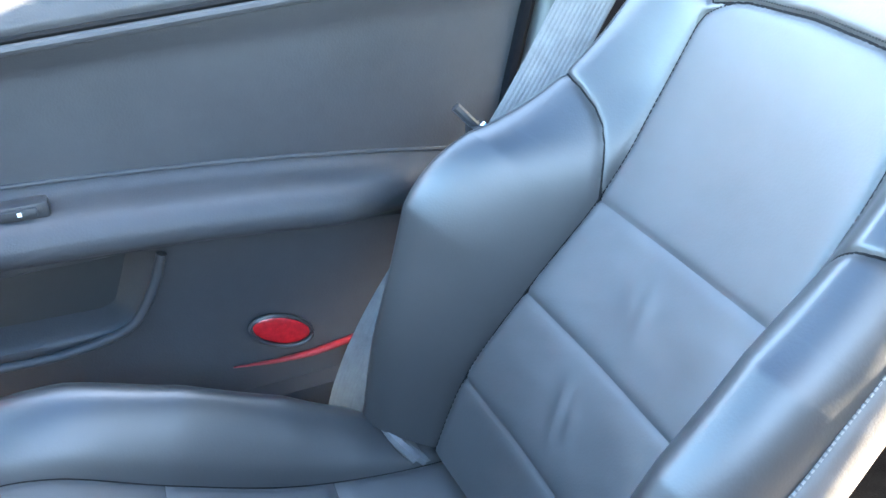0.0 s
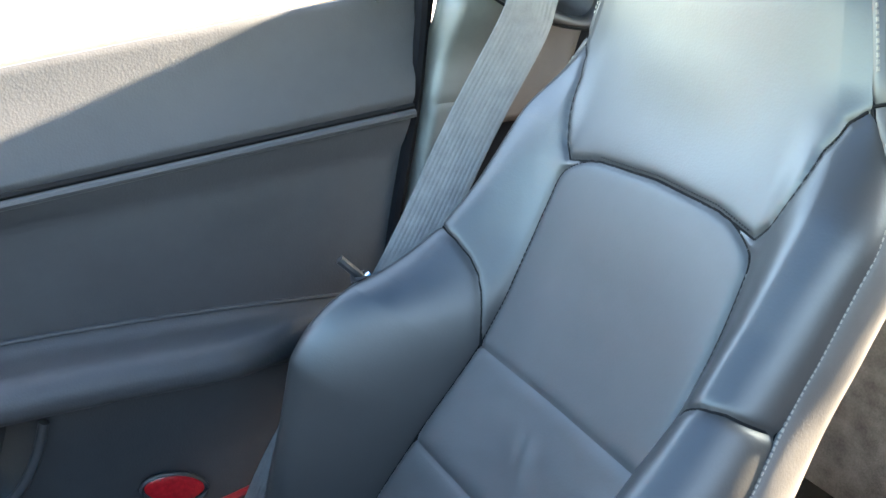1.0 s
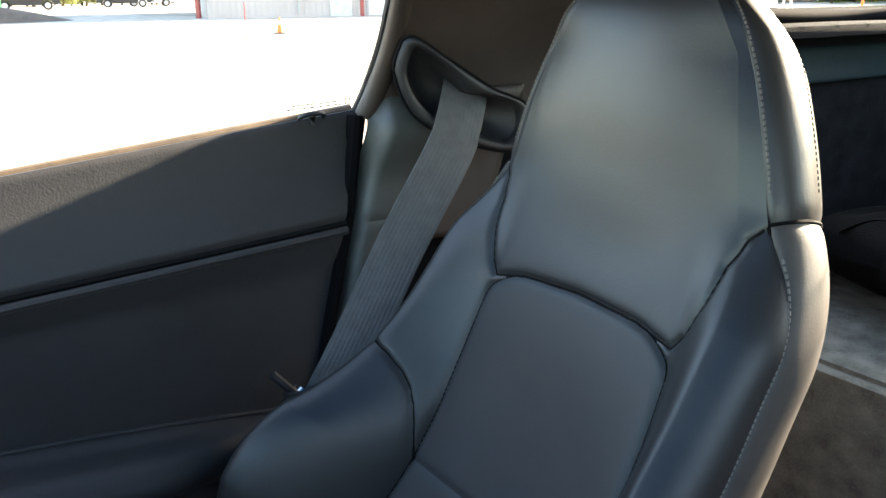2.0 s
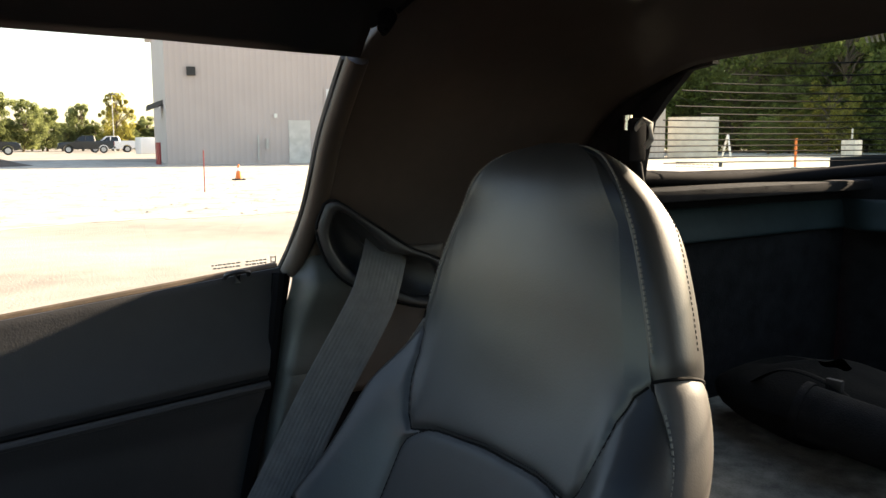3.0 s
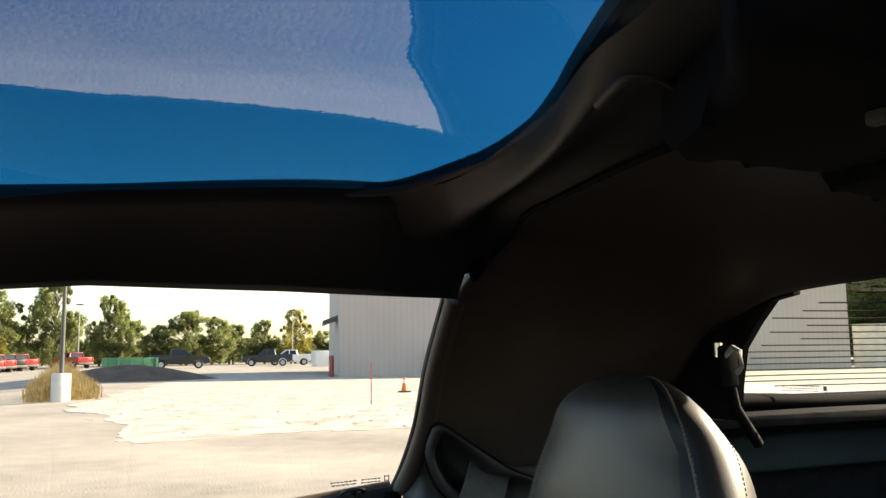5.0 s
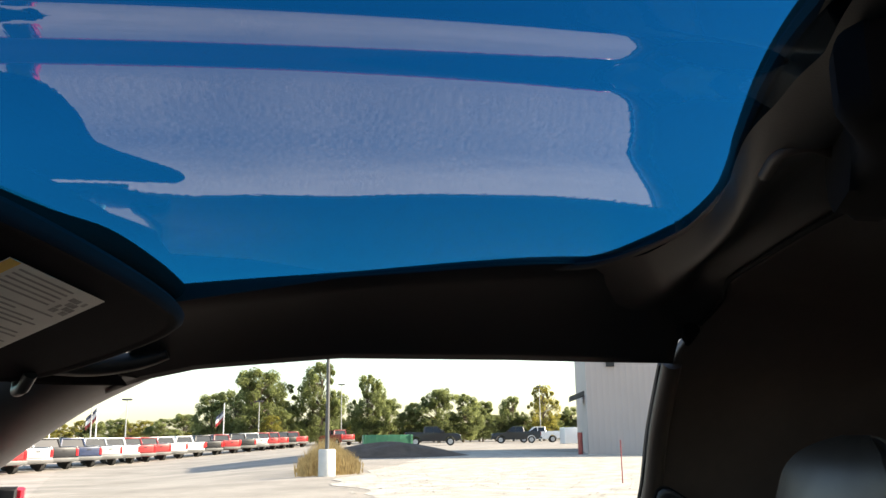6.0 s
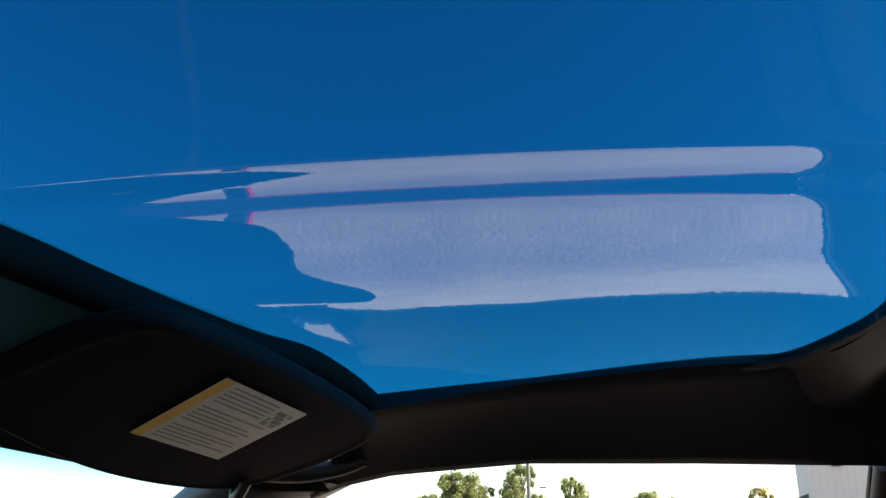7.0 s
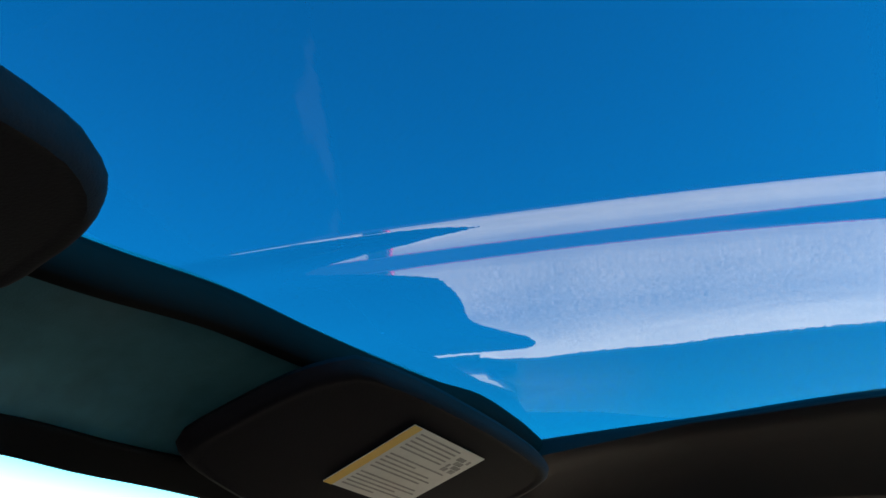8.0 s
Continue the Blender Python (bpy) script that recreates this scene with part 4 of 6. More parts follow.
SEAMS = []
for sg in (1, -1):
    SEAMS.append([(sg * insert_edge(z), z) for z in steps(0.216, 0.690, 150)])
    SEAMS.append([(sg * t, at(WING_SEAM, t)) for t in steps(1.0, 2.0, 60)])
    SEAMS.append([(sg * t, head_z(t)) for t in steps(1.0, 2.0, 70)])
corner = [(insert_edge(z), z) for z in steps(0.690, 0.7235, 20)]
SEAMS.append(corner + [(t, max(corner[-1][1], head_z(t) - 0.0005)) for t in steps(corner[-1][0] - 0.02, -corner[-1][0] + 0.02, 60)] + [(-t, z) for t, z in reversed(corner)])
SEAMS.append([(t, head_z(t)) for t in steps(-1.0, 1.0, 60)])
TUCK_LINES = [[(t, z) for t in steps(-insert_edge(z), insert_edge(z), 60)] for z in TUCKS]


def nearest(pts, lines):
    """Distance from each point to the nearest of the lines' points."""
    dense = []
    for line in lines:
        for a, b in zip(line, line[1:]):
            n = max(1, int((b - a).length / 0.002))
            dense += [a.lerp(b, k / n) for k in range(n)]
    d = np.array([tuple(p) for p in dense])
    return np.concatenate([np.sqrt(((c[:, None, :] - d[None]) ** 2).sum(2).min(1)) for c in np.array_split(pts, 1 + len(pts) // 400)])


NT, NS = 236, 400
flat_points = np.array([tuple(back_point(-2 + 4 * i / NT, S_LOW + (S_TOP - S_LOW) * j / NS, 0.0)) for j in range(NS + 1) for i in range(NT + 1)])
to_seam = nearest(flat_points, [[back_point(t, back_at_fine(z)) for t, z in line] for line in SEAMS])
to_tuck = nearest(flat_points, [[back_point(t, back_at_fine(z)) for t, z in line] for line in TUCK_LINES])


def panel_at(t, z):
    """The upholstery panel that a place on the front belongs to."""
    if z > head_z(t):
        return "head_restraint"
    if abs(t) < insert_edge(z) and z < insert_top(t) + 0.0004:
        return "insert_%d" % sum(z > k for k in TUCKS)
    if abs(t) < 1.06 and z > 0.68:
        return "head_restraint"
    return ("shoulder" if z > at(WING_SEAM, max(1.0, abs(t))) else "bolster") + ("_door" if t > 0 else "_tunnel")


skin, faces = [], {}
for j in range(NS + 1):
    s = S_LOW + (S_TOP - S_LOW) * j / NS
    z = back_frame(s)[0].z
    for i in range(NT + 1):
        k, t = j * (NT + 1) + i, -2 + 4 * i / NT
        d, c = to_seam[k], to_tuck[k]
        off = 0.0022 - 0.0054 * math.exp(-(d / 0.0034) ** 1.2) + 0.0022 * (1 - math.exp(-d / 0.03))
        if abs(t) < 1.05 and z < 0.72:
            off -= 0.0036 * math.exp(-(c / 0.0050) ** 1.1)
            off += (0.0018 - 0.0012 * smoothstep(0.50, 0.54, z)) * (noise.noise(Vector((t * 1.6 + 3, s * 16, 2))) + 0.5 * noise.noise(Vector((t * 3 + 30 * s, s * 26 - t, 7)))) * min(1, d / 0.02)
            for zc, tc, half, rise in ((0.468, -0.05, 0.018, 0.0014), (0.468, 0.10, 0.013, 0.0010), (0.368, 0.02, 0.020, 0.0022), (0.366, -0.14, 0.015, 0.0014)):
                off += rise * math.exp(-((t - tc - 3.2 * (z - zc)) / 0.065) ** 2 - ((z - zc) / half) ** 2)
        else:
            off += 0.0004 * noise.noise(Vector((t * 2.2 + 9, s * 14, 4))) * min(1, d / 0.02)
        skin.append(back_point(t, s, off))
        if i < NT and j < NS:
            faces.setdefault(panel_at(t + 2 / NT, back_frame(s + 0.5 * (S_TOP - S_LOW) / NS)[0].z), []).append((k, k + 1, k + NT + 2, k + NT + 1))


def panel_mesh(name, quads):
    """One upholstery panel out of the sewn front."""
    used = {k: n for n, k in enumerate(sorted({k for q in quads for k in q}))}
    me = bpy.data.meshes.new(name)
    me.from_pydata([tuple(skin[k]) for k in used], [], [tuple(used[k] for k in q) for q in quads])
    bm = bmesh.new()
    bm.from_mesh(me)
    bpy.data.meshes.remove(me)
    return bm


PANELS = {"insert_3": ("insert_panel", "insert", "soft upper insert panel"), "insert_2": ("insert_panel", "insert", "middle insert panel with faint creases"),
          "insert_1": ("insert_panel", "insert", "middle insert panel with faint creases"), "insert_0": ("insert_panel", "insert", "lower insert panel"),
          "bolster_door": ("bolster", "leather", "padded lower side bolster"), "bolster_tunnel": ("bolster", "leather", "padded lower side bolster"),
          "shoulder_door": ("shoulder_wing", "leather", "shoulder wing panel"), "shoulder_tunnel": ("shoulder_wing", "leather", "shoulder wing panel"),
          "head_restraint": ("head_restraint", "leather", "built-in head restraint front")}
for key, (nm, material, text) in PANELS.items():
    part(nm, panel_mesh(nm, faces[key]), material, seat, text, 70)
for line in SEAMS:
    part("seam", tube(seam_line(line), 0.0016, 6), "seam", seat)
for line in TUCK_LINES:
    part("seam", tube([p - Vector((0, 0.0004, 0)) for p in seam_line(line)], 0.0010, 6), "seam", seat)

# the side band runs from the foot of the backrest over the head restraint and down to the other foot
RIM_S = steps(S_LOW, back_at(0.985), 110) + [back_at(0.985) + (S_TOP - back_at(0.985)) * (1 - (1 - k / 30) ** 2.4) for k in range(1, 31)]
RIM = [back_point(-2, s) for s in RIM_S] + [back_point(2, s) for s in reversed(RIM_S)]
RIM_F = [back_frame(s)[1] for s in RIM_S] + [back_frame(s)[1] for s in reversed(RIM_S)]


def evened(vectors, rounds):
    for _ in range(rounds):
        vectors = [vectors[0]] + [(a + 2 * b + c) / 4 for a, b, c in zip(vectors, vectors[1:], vectors[2:])] + [vectors[-1]]
    return vectors


RIM, RIM_F = evened(RIM, 3), [f.normalized() for f in evened(RIM_F, 4)]
RIM_N = []
for k, f in enumerate(RIM_F):
    a, b = RIM[max(0, k - 3)], RIM[min(len(RIM) - 1, k + 3)]
    RIM_N.append((b - a).cross(f).normalized())
RIM_N = [n.normalized() for n in evened(RIM_N, 12)]
SPLIT = [k for k, s in enumerate(RIM_S) if back_frame(s)[0].z > 0.829][0]


def rim_point(k, v, off=0.0):
    """The side band: v runs from the sewn edge (0) round the roll to the seat back (1)."""
    p, f, n = RIM[k], RIM_F[k], RIM_N[k]
    head = smoothstep(0.74, 0.85, p.z)
    w = 0.009 + 0.012 * head + 0.009 * smoothstep(-0.06, 0.06, p.x - SEAT_X) * (1 - head)
    if p.z < 0.62:
        w += 0.008 * smoothstep(0.62, 0.45, p.z)
    d, far = 0.034, 0.046 + 0.010 * head
    if v < 0.6:
        a = v / 0.6 * math.pi / 2
        q = p + n * (w * math.sin(a) + off * math.sin(a)) - f * (d * (1 - math.cos(a)) - off * math.cos(a))
    else:
        e = (v - 0.6) / 0.4
        q = p + n * (w + off - 0.010 * e ** 1.3 - 0.018 * e * e) - f * (d + far * e)
    return q


def band_mesh(k0, k1, n=22):
    """A stretch of the side band, tucked in at its sewn edge and ends."""
    def fn(u, v):
        k = k0 + round((k1 - k0) * v)
        edge = min(u * 0.09, (k - k0) * 0.005 if k0 else 1, (k1 - k) * 0.005 if k1 < len(RIM) - 1 else 1)
        return rim_point(k, u, 0.0016 - 0.0042 * math.exp(-edge / 0.004))
    return grid(fn, n, k1 - k0)


last = len(RIM) - 1
part("side_panel", band_mesh(0, SPLIT), "sidecloth", seat, "grained side panel of the backrest", 70)
part("head_band", band_mesh(SPLIT, last - SPLIT), "leather", seat, "rounded band over the head restraint", 70)
part("side_panel", band_mesh(last - SPLIT, last), "sidecloth", seat, "grained side panel of the backrest", 70)
part("backrest_rear", grid(lambda u, v: rim_point(round(v * (len(RIM_S) - 1)), 1).lerp(rim_point(last - round(v * (len(RIM_S) - 1)), 1), u) + Vector((0, -0.02 * math.sin(math.pi * u), 0)), 16, len(RIM_S) - 1), "leather", seat, "black seat back cover")
part("seam", tube([rim_point(k, 0, -0.0018) for k in range(0, last + 1)], 0.0018, 6), "seam", seat)
for k in (SPLIT, last - SPLIT):
    part("seam", tube([rim_point(k, v / 20, -0.0016) for v in range(0, 21)], 0.0016, 6), "seam", seat)


def stitches(fn, n, length=0.42, r=0.0011):
    """A row of short raised threads along fn(k), k from 0 to 1."""
    bm = bmesh.new()
    for k in range(n):
        a, b = fn(k / n), fn((k + length) / n)
        tube([a, a.lerp(b, 0.5) * 1.0, b], r, 5, bm)
    return bm


def along_rim(k0, k1, v, off, inward_by=0.0):
    """A line beside the sewn edge: on the band at v, or on the front, inward_by metres from the edge."""
    def fn(k):
        x = min(k1, max(k0, k0 + (k1 - k0) * k))
        a = min(last - 1, int(x))
        one = lambda j: rim_point(j, v, off) - RIM_N[j] * inward_by
        return one(a).lerp(one(a + 1), x - a)
    return fn


for k0, k1, n in ((4, SPLIT - 3, 130), (SPLIT + 3, last - SPLIT - 3, 150), (last - SPLIT + 3, last - 4, 130)):
    part("stitching", stitches(along_rim(k0, k1, 0.13, 0.0018), n, 0.62, 0.0012), "thread", seat, "row of thread stitches")
    if k1 < SPLIT or k0 > last - SPLIT:
        part("stitching", stitches(along_rim(k0, k1, 0.0, 0.0030, 0.0065), n, 0.6, 0.0008), "thread_dark", seat, "row of dark thread stitches")
part("stitching", stitches(along_rim(SPLIT + 3, last - SPLIT - 3, 0.72, 0.0016), 150, 0.55, 0.0009), "thread_dark", seat, "row of dark thread stitches")
part("stitching", stitches(lambda k: back_point(-0.95 + 1.6 * k, back_at_fine(head_z(-0.95 + 1.6 * k)) + 0.0042, 0.0012), 60, 0.5, 0.0008), "thread_dark", seat, "row of dark thread stitches")

# cushion
CUSH = spline([(0, 0.25, 0.190), (0, 0.36, 0.198), (0, 0.48, 0.224), (0, 0.60, 0.275), (0, 0.70, 0.325), (0, 0.77, 0.335), (0, 0.81, 0.31)], 120)


def cush_point(t, s, off=0.0):
    k = min(119, max(0, int(s * 120)))
    p = CUSH[k].lerp(CUSH[k + 1], min(1, max(0, s * 120 - k)))
    tan = (CUSH[min(120, k + 3)] - CUSH[max(0, k - 2)]).normalized()
    n = Vector((0, -tan.z, tan.y))
    a, sg = abs(t), (1 if t >= 0 else -1)
    wi, wo = 0.152 + 0.01 * s, at([(0.27, 0.215), (0.36, 0.245), (0.5, 0.258), (0.7, 0.262), (0.81, 0.25)], p.y)
    hb = at([(0.27, 0.012), (0.34, 0.024), (0.40, 0.050), (0.48, 0.070), (0.6, 0.074), (0.70, 0.060), (0.81, 0.035)], p.y)
    nx = 0.0
    if a <= 1:
        x, h = a * wi, -0.01 * math.cos(a * math.pi / 2)
    elif a <= 2:
        q = a - 1
        x = wi + (wo - wi) * q
        if q < 0.6:
            h = hb * math.sin(q / 0.6 * math.pi / 2)
        else:
            r = (q - 0.6) / 0.4
            h = hb - (0.055 + 0.3 * hb) * (1 - math.sqrt(max(0, 1 - r * r * 0.98)))
            nx = r
    else:
        x, h, nx = wo, hb * 0.74 - 0.048 - 0.10 * (a - 2), 1.0
    q = p + n * (h + off * (1 - nx)) + Vector((sg * (x + off * nx), 0, 0))
    return Vector((q.x + SEAT_X, q.y, q.z))


def cush_patch(t0, t1, s0, s1, nu, nv, puff):
    def fn(u, v):
        t, s = t0 + (t1 - t0) * u, s0 + (s1 - s0) * v
        rise = math.sin(min(1, min(u, 1 - u) * abs(t1 - t0) * 10) * min(1, min(v, 1 - v) * abs(s1 - s0) * 40) * math.pi / 2)
        return cush_point(t, s, -0.0025 + 0.006 * rise + puff * math.sin(math.pi * u) ** 0.6 * math.sin(math.pi * v) ** 0.6)
    return grid(fn, nu, nv)


part("cushion_shell", grid(lambda u, v: cush_point(-3 + 6 * u, v, -0.003), 60, 50), "seam", seat, "dark backing under the cushion panels")
part("cushion_insert", cush_patch(-0.996, 0.996, 0.0, 0.302, 40, 24, 0.005), "insert", seat)
part("cushion_insert", cush_patch(-0.996, 0.996, 0.303, 0.622, 40, 24, 0.006), "insert", seat)
part("cushion_insert", cush_patch(-0.996, 0.996, 0.623, 1.0, 40, 24, 0.006), "insert", seat)
for sg in (1, -1):
    part("cushion_bolster", cush_patch(sg * 1.005, sg * 1.998, 0.0, 1.0, 30, 50, 0.003), "leather", seat, "padded cushion bolster")
    part("cushion_side", cush_patch(sg * 2.02, sg * 2.99, 0.0, 1.0, 12, 40, 0.002), "sidecloth", seat, "cushion side panel")
part("seat_base", box((SEAT_X - 0.22, 0.25, 0.101), (SEAT_X + 0.22, 0.76, 0.170), 0.012), "plastic", seat, "black seat base")
# gathered cloth where backrest and cushion meet at the door side
for k in range(7):
    y = 0.355 - 0.011 * k
    part("cloth_fold", tube(spline([(0.578 - 0.004 * k, y + 0.01, 0.250 - 0.010 * k), (0.565 - 0.004 * k, y, 0.243 - 0.012 * k), (0.535 - 0.004 * k, y - 0.012, 0.225 - 0.012 * k), (0.52, y - 0.03, 0.20 - 0.008 * k)], 12), 0.008, 8), "webbing", seat, "fold of gathered grey elastic cloth")
tagged(seat, "black leather bucket seat with sewn panels and built-in head restraint", "car seat")

# ---- seat belt ----
belt = empty("seat_belt", (0.66, 0.08, 0.5))


def strap(points, sides, width, nu=60):
    """A webbing band with fine lengthwise ribs."""
    line, side = spline(points, nu), spline(sides, nu)
    bm = bmesh.new()
    rows = []
    for i in range(nu + 1):
        d = (line[min(i + 1, nu)] - line[max(i - 1, 0)]).normalized()
        w = (side[i] - d * side[i].dot(d)).normalized()
        n = d.cross(w)
        rows.append([bm.verts.new(line[i] + w * width * (k / 48 - 0.5) + n * (0.0004 if k % 4 < 2 else 0.0) * (1 if 0 < k < 48 else 0)) for k in range(49)])
    for a, b in zip(rows, rows[1:]):
        for k in range(48):
            bm.faces.new((a[k], a[k + 1], b[k + 1], b[k]))
    return bm


band = part("shoulder_strap", strap([(0.668, -0.085, 0.905), (0.646, -0.058, 0.862), (0.637, -0.036, 0.826), (0.647, 0.03, 0.715), (0.645, 0.125, 0.560), (0.650, 0.205, 0.45), (0.652, 0.270, 0.37), (0.650, 0.325, 0.29), (0.648, 0.362, 0.215), (0.646, 0.385, 0.14)],
                                    [(-0.35, -0.75, -0.45)] * 6 + [(-0.65, -0.5, -0.1)] * 4, 0.062), "webbing", belt, "grey ribbed webbing strap")
thick(band, 0.0014, 0)
tongue = part("tongue", box((0.637, 0.172, 0.541), (0.661, 0.194, 0.560), 0.004), "plastic", belt, "black belt tongue stop")
part("tongue_plate", tube([(0.644, 0.208, 0.541), (0.645, 0.194, 0.550), (0.648, 0.175, 0.561)], 0.007, 8, flat=0.4), "chrome", tongue, "bright metal tongue plate")
part("tongue_guide", tube([(0.656, 0.207, 0.583), (0.651, 0.194, 0.568), (0.646, 0.180, 0.552)], 0.006, 8), "plastic", tongue, "slim black belt guide")
part("belt_anchor", box((0.628, 0.350, 0.101), (0.664, 0.410, 0.190), 0.008), "plastic", belt, "black belt anchor beside the cushion")
tagged(belt, "grey webbing seat belt with a black tongue beside the seat", "seat belt")

# belt outlet in the quarter trim: a long rounded ring with a dark hollow
outlet = empty("belt_outlet", (0.66, -0.07, 0.89))
OUT = [(0.684, 0.004, 0.962), (0.690, 0.012, 0.925), (0.682, -0.012, 0.872), (0.662, -0.07, 0.838), (0.645, -0.135, 0.822), (0.640, -0.158, 0.845), (0.642, -0.150, 0.880), (0.650, -0.095, 0.905), (0.662, -0.045, 0.940), (0.675, -0.008, 0.966), (0.684, 0.004, 0.962)]
OUT = [(x - 0.012, y, z) for x, y, z in OUT]
ring = spline(OUT, 60)
mid = sum(ring[:-1], Vector()) / 60


def outlet_row(d, h):
    """The outline drawn in by d metres and raised by h towards the cabin."""
    return [p + (mid - p).normalized() * min(d, 0.8 * (mid - p).length) + Vector((-h, 0.3 * h, 0)) for p in ring[:-1]]


def outlet_mesh(rows):
    bm = bmesh.new()
    rows = [[bm.verts.new(p) for p in row] for row in rows]
    for a, b in zip(rows, rows[1:]):
        for k in range(60):
            bm.faces.new((a[k], a[(k + 1) % 60], b[(k + 1) % 60], b[k]))
    return bm


part("lip", outlet_mesh([outlet_row(d, h) for d, h in ((-0.003, -0.006), (-0.002, 0.001), (0.002, 0.0045), (0.006, 0.0055), (0.011, 0.0045), (0.0155, 0.001), (0.0175, -0.006), (0.018, -0.014))]), "plastic", outlet, "rounded moulded lip of the belt outlet", 80)
part("lip_groove", tube(outlet_row(-0.003, 0.0) + outlet_row(-0.003, 0.0)[:1], 0.0022, 6), "seam", outlet)
part("hollow", outlet_mesh([outlet_row(0.018, -0.010)] + [[p.lerp(mid, t) + Vector((0.010 + 0.030 * math.sin(t * 2.2), 0, 0.006 * t)) for p in outlet_row(0.017, 0.0)] for t in (0.1, 0.3, 0.6, 0.97)]), "plastic", outlet, "black moulded hollow", 80)
tagged(outlet, "black moulded belt outlet in the quarter trim", "belt outlet")

# ---- sun visors ----
def visor(name, sx):
    ob = empty(name, (sx * 0.3, 0.88, 1.12))
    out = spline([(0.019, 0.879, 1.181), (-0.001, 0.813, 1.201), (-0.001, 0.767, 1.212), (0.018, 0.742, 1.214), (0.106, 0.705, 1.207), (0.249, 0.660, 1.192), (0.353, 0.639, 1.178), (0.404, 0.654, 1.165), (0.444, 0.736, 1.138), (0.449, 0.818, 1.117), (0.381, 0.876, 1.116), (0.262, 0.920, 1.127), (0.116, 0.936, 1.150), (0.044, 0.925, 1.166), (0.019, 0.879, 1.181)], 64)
    if sx < 0:  # swung a little forward, its rounded end towards the middle
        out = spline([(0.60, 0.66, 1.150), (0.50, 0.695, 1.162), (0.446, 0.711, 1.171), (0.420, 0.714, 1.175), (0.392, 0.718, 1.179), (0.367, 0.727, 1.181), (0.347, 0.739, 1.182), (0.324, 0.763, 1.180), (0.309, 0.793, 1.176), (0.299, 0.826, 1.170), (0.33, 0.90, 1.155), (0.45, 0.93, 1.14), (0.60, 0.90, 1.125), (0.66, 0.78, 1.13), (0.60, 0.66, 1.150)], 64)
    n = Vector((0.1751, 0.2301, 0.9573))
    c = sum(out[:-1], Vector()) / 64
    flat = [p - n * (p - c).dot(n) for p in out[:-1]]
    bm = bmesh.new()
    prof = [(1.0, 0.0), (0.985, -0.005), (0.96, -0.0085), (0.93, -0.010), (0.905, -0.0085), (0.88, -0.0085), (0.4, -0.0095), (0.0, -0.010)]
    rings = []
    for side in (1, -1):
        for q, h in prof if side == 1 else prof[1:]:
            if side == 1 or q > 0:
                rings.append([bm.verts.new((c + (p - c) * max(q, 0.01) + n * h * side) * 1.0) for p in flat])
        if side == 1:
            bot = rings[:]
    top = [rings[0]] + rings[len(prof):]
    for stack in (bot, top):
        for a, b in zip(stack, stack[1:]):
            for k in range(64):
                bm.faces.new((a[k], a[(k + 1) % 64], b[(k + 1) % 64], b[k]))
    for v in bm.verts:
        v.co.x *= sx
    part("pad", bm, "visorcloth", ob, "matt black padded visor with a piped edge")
    pin = part("hinge_arm", tube([Vector(q) + Vector((-0.12 if sx < 0 else 0, 0, 0)) for q in ((sx * 0.415, 0.80, 1.116), (sx * 0.425, 0.81, 1.102), (sx * 0.44, 0.82, 1.100), (sx * 0.46, 0.825, 1.118))], 0.007, 10), "plastic", ob, "grey visor hinge arm")
    if sx > 0:
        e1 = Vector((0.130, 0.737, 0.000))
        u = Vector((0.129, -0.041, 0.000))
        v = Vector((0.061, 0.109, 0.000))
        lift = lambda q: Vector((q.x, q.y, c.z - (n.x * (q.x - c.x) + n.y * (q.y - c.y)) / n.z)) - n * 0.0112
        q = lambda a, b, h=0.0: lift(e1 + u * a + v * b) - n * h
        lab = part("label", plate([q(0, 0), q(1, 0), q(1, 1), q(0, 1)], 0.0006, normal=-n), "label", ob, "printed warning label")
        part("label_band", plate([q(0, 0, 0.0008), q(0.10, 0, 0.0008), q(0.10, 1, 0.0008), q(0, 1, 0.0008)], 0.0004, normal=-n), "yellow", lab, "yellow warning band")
        random.seed(12)
        for r in range(17):
            b = 0.05 + r * 0.054
            if r in (5, 11):
                continue
            end = random.choice((0.55, 0.72, 0.8, 0.88, 0.92))
            if r < 6:
                end = 0.70
            part("label_line", plate([q(0.15, b, 0.0008), q(end, b, 0.0008), q(end, b + 0.017, 0.0008), q(0.15, b + 0.017, 0.0008)], 0.0003, normal=-n), "ink", lab)
        bm = bmesh.new()
        for i in range(5):
            for j in range(4):
                if (i * 3 + j * 5) % 4 != 1:
                    own = plate([q(0.76 + i * 0.036, 0.10 + j * 0.06, 0.0008), q(0.79 + i * 0.036, 0.10 + j * 0.06, 0.0008), q(0.79 + i * 0.036, 0.15 + j * 0.06, 0.0008), q(0.76 + i * 0.036, 0.15 + j * 0.06, 0.0008)], 0.0003, normal=-n)
                    me = bpy.data.meshes.new("tmp")
                    own.to_mesh(me)
                    own.free()
                    bm.from_mesh(me)
                    bpy.data.meshes.remove(me)
        part("label_pictogram", bm, "ink", lab, "small grey pictogram of blocks")
    return tagged(ob, "matt black folded sun visor" + (" with a yellow-banded warning label" if sx > 0 else " over the driver's side"), "sun visor")


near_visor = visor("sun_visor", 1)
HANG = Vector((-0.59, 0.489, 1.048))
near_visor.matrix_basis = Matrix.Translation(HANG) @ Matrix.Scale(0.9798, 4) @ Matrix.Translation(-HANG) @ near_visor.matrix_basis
visor("sun_visor", -1)

# ---- roof latch, coat hook, hatch strut ----
latch = empty("roof_latch", (-0.07, 0.05, 1.22))


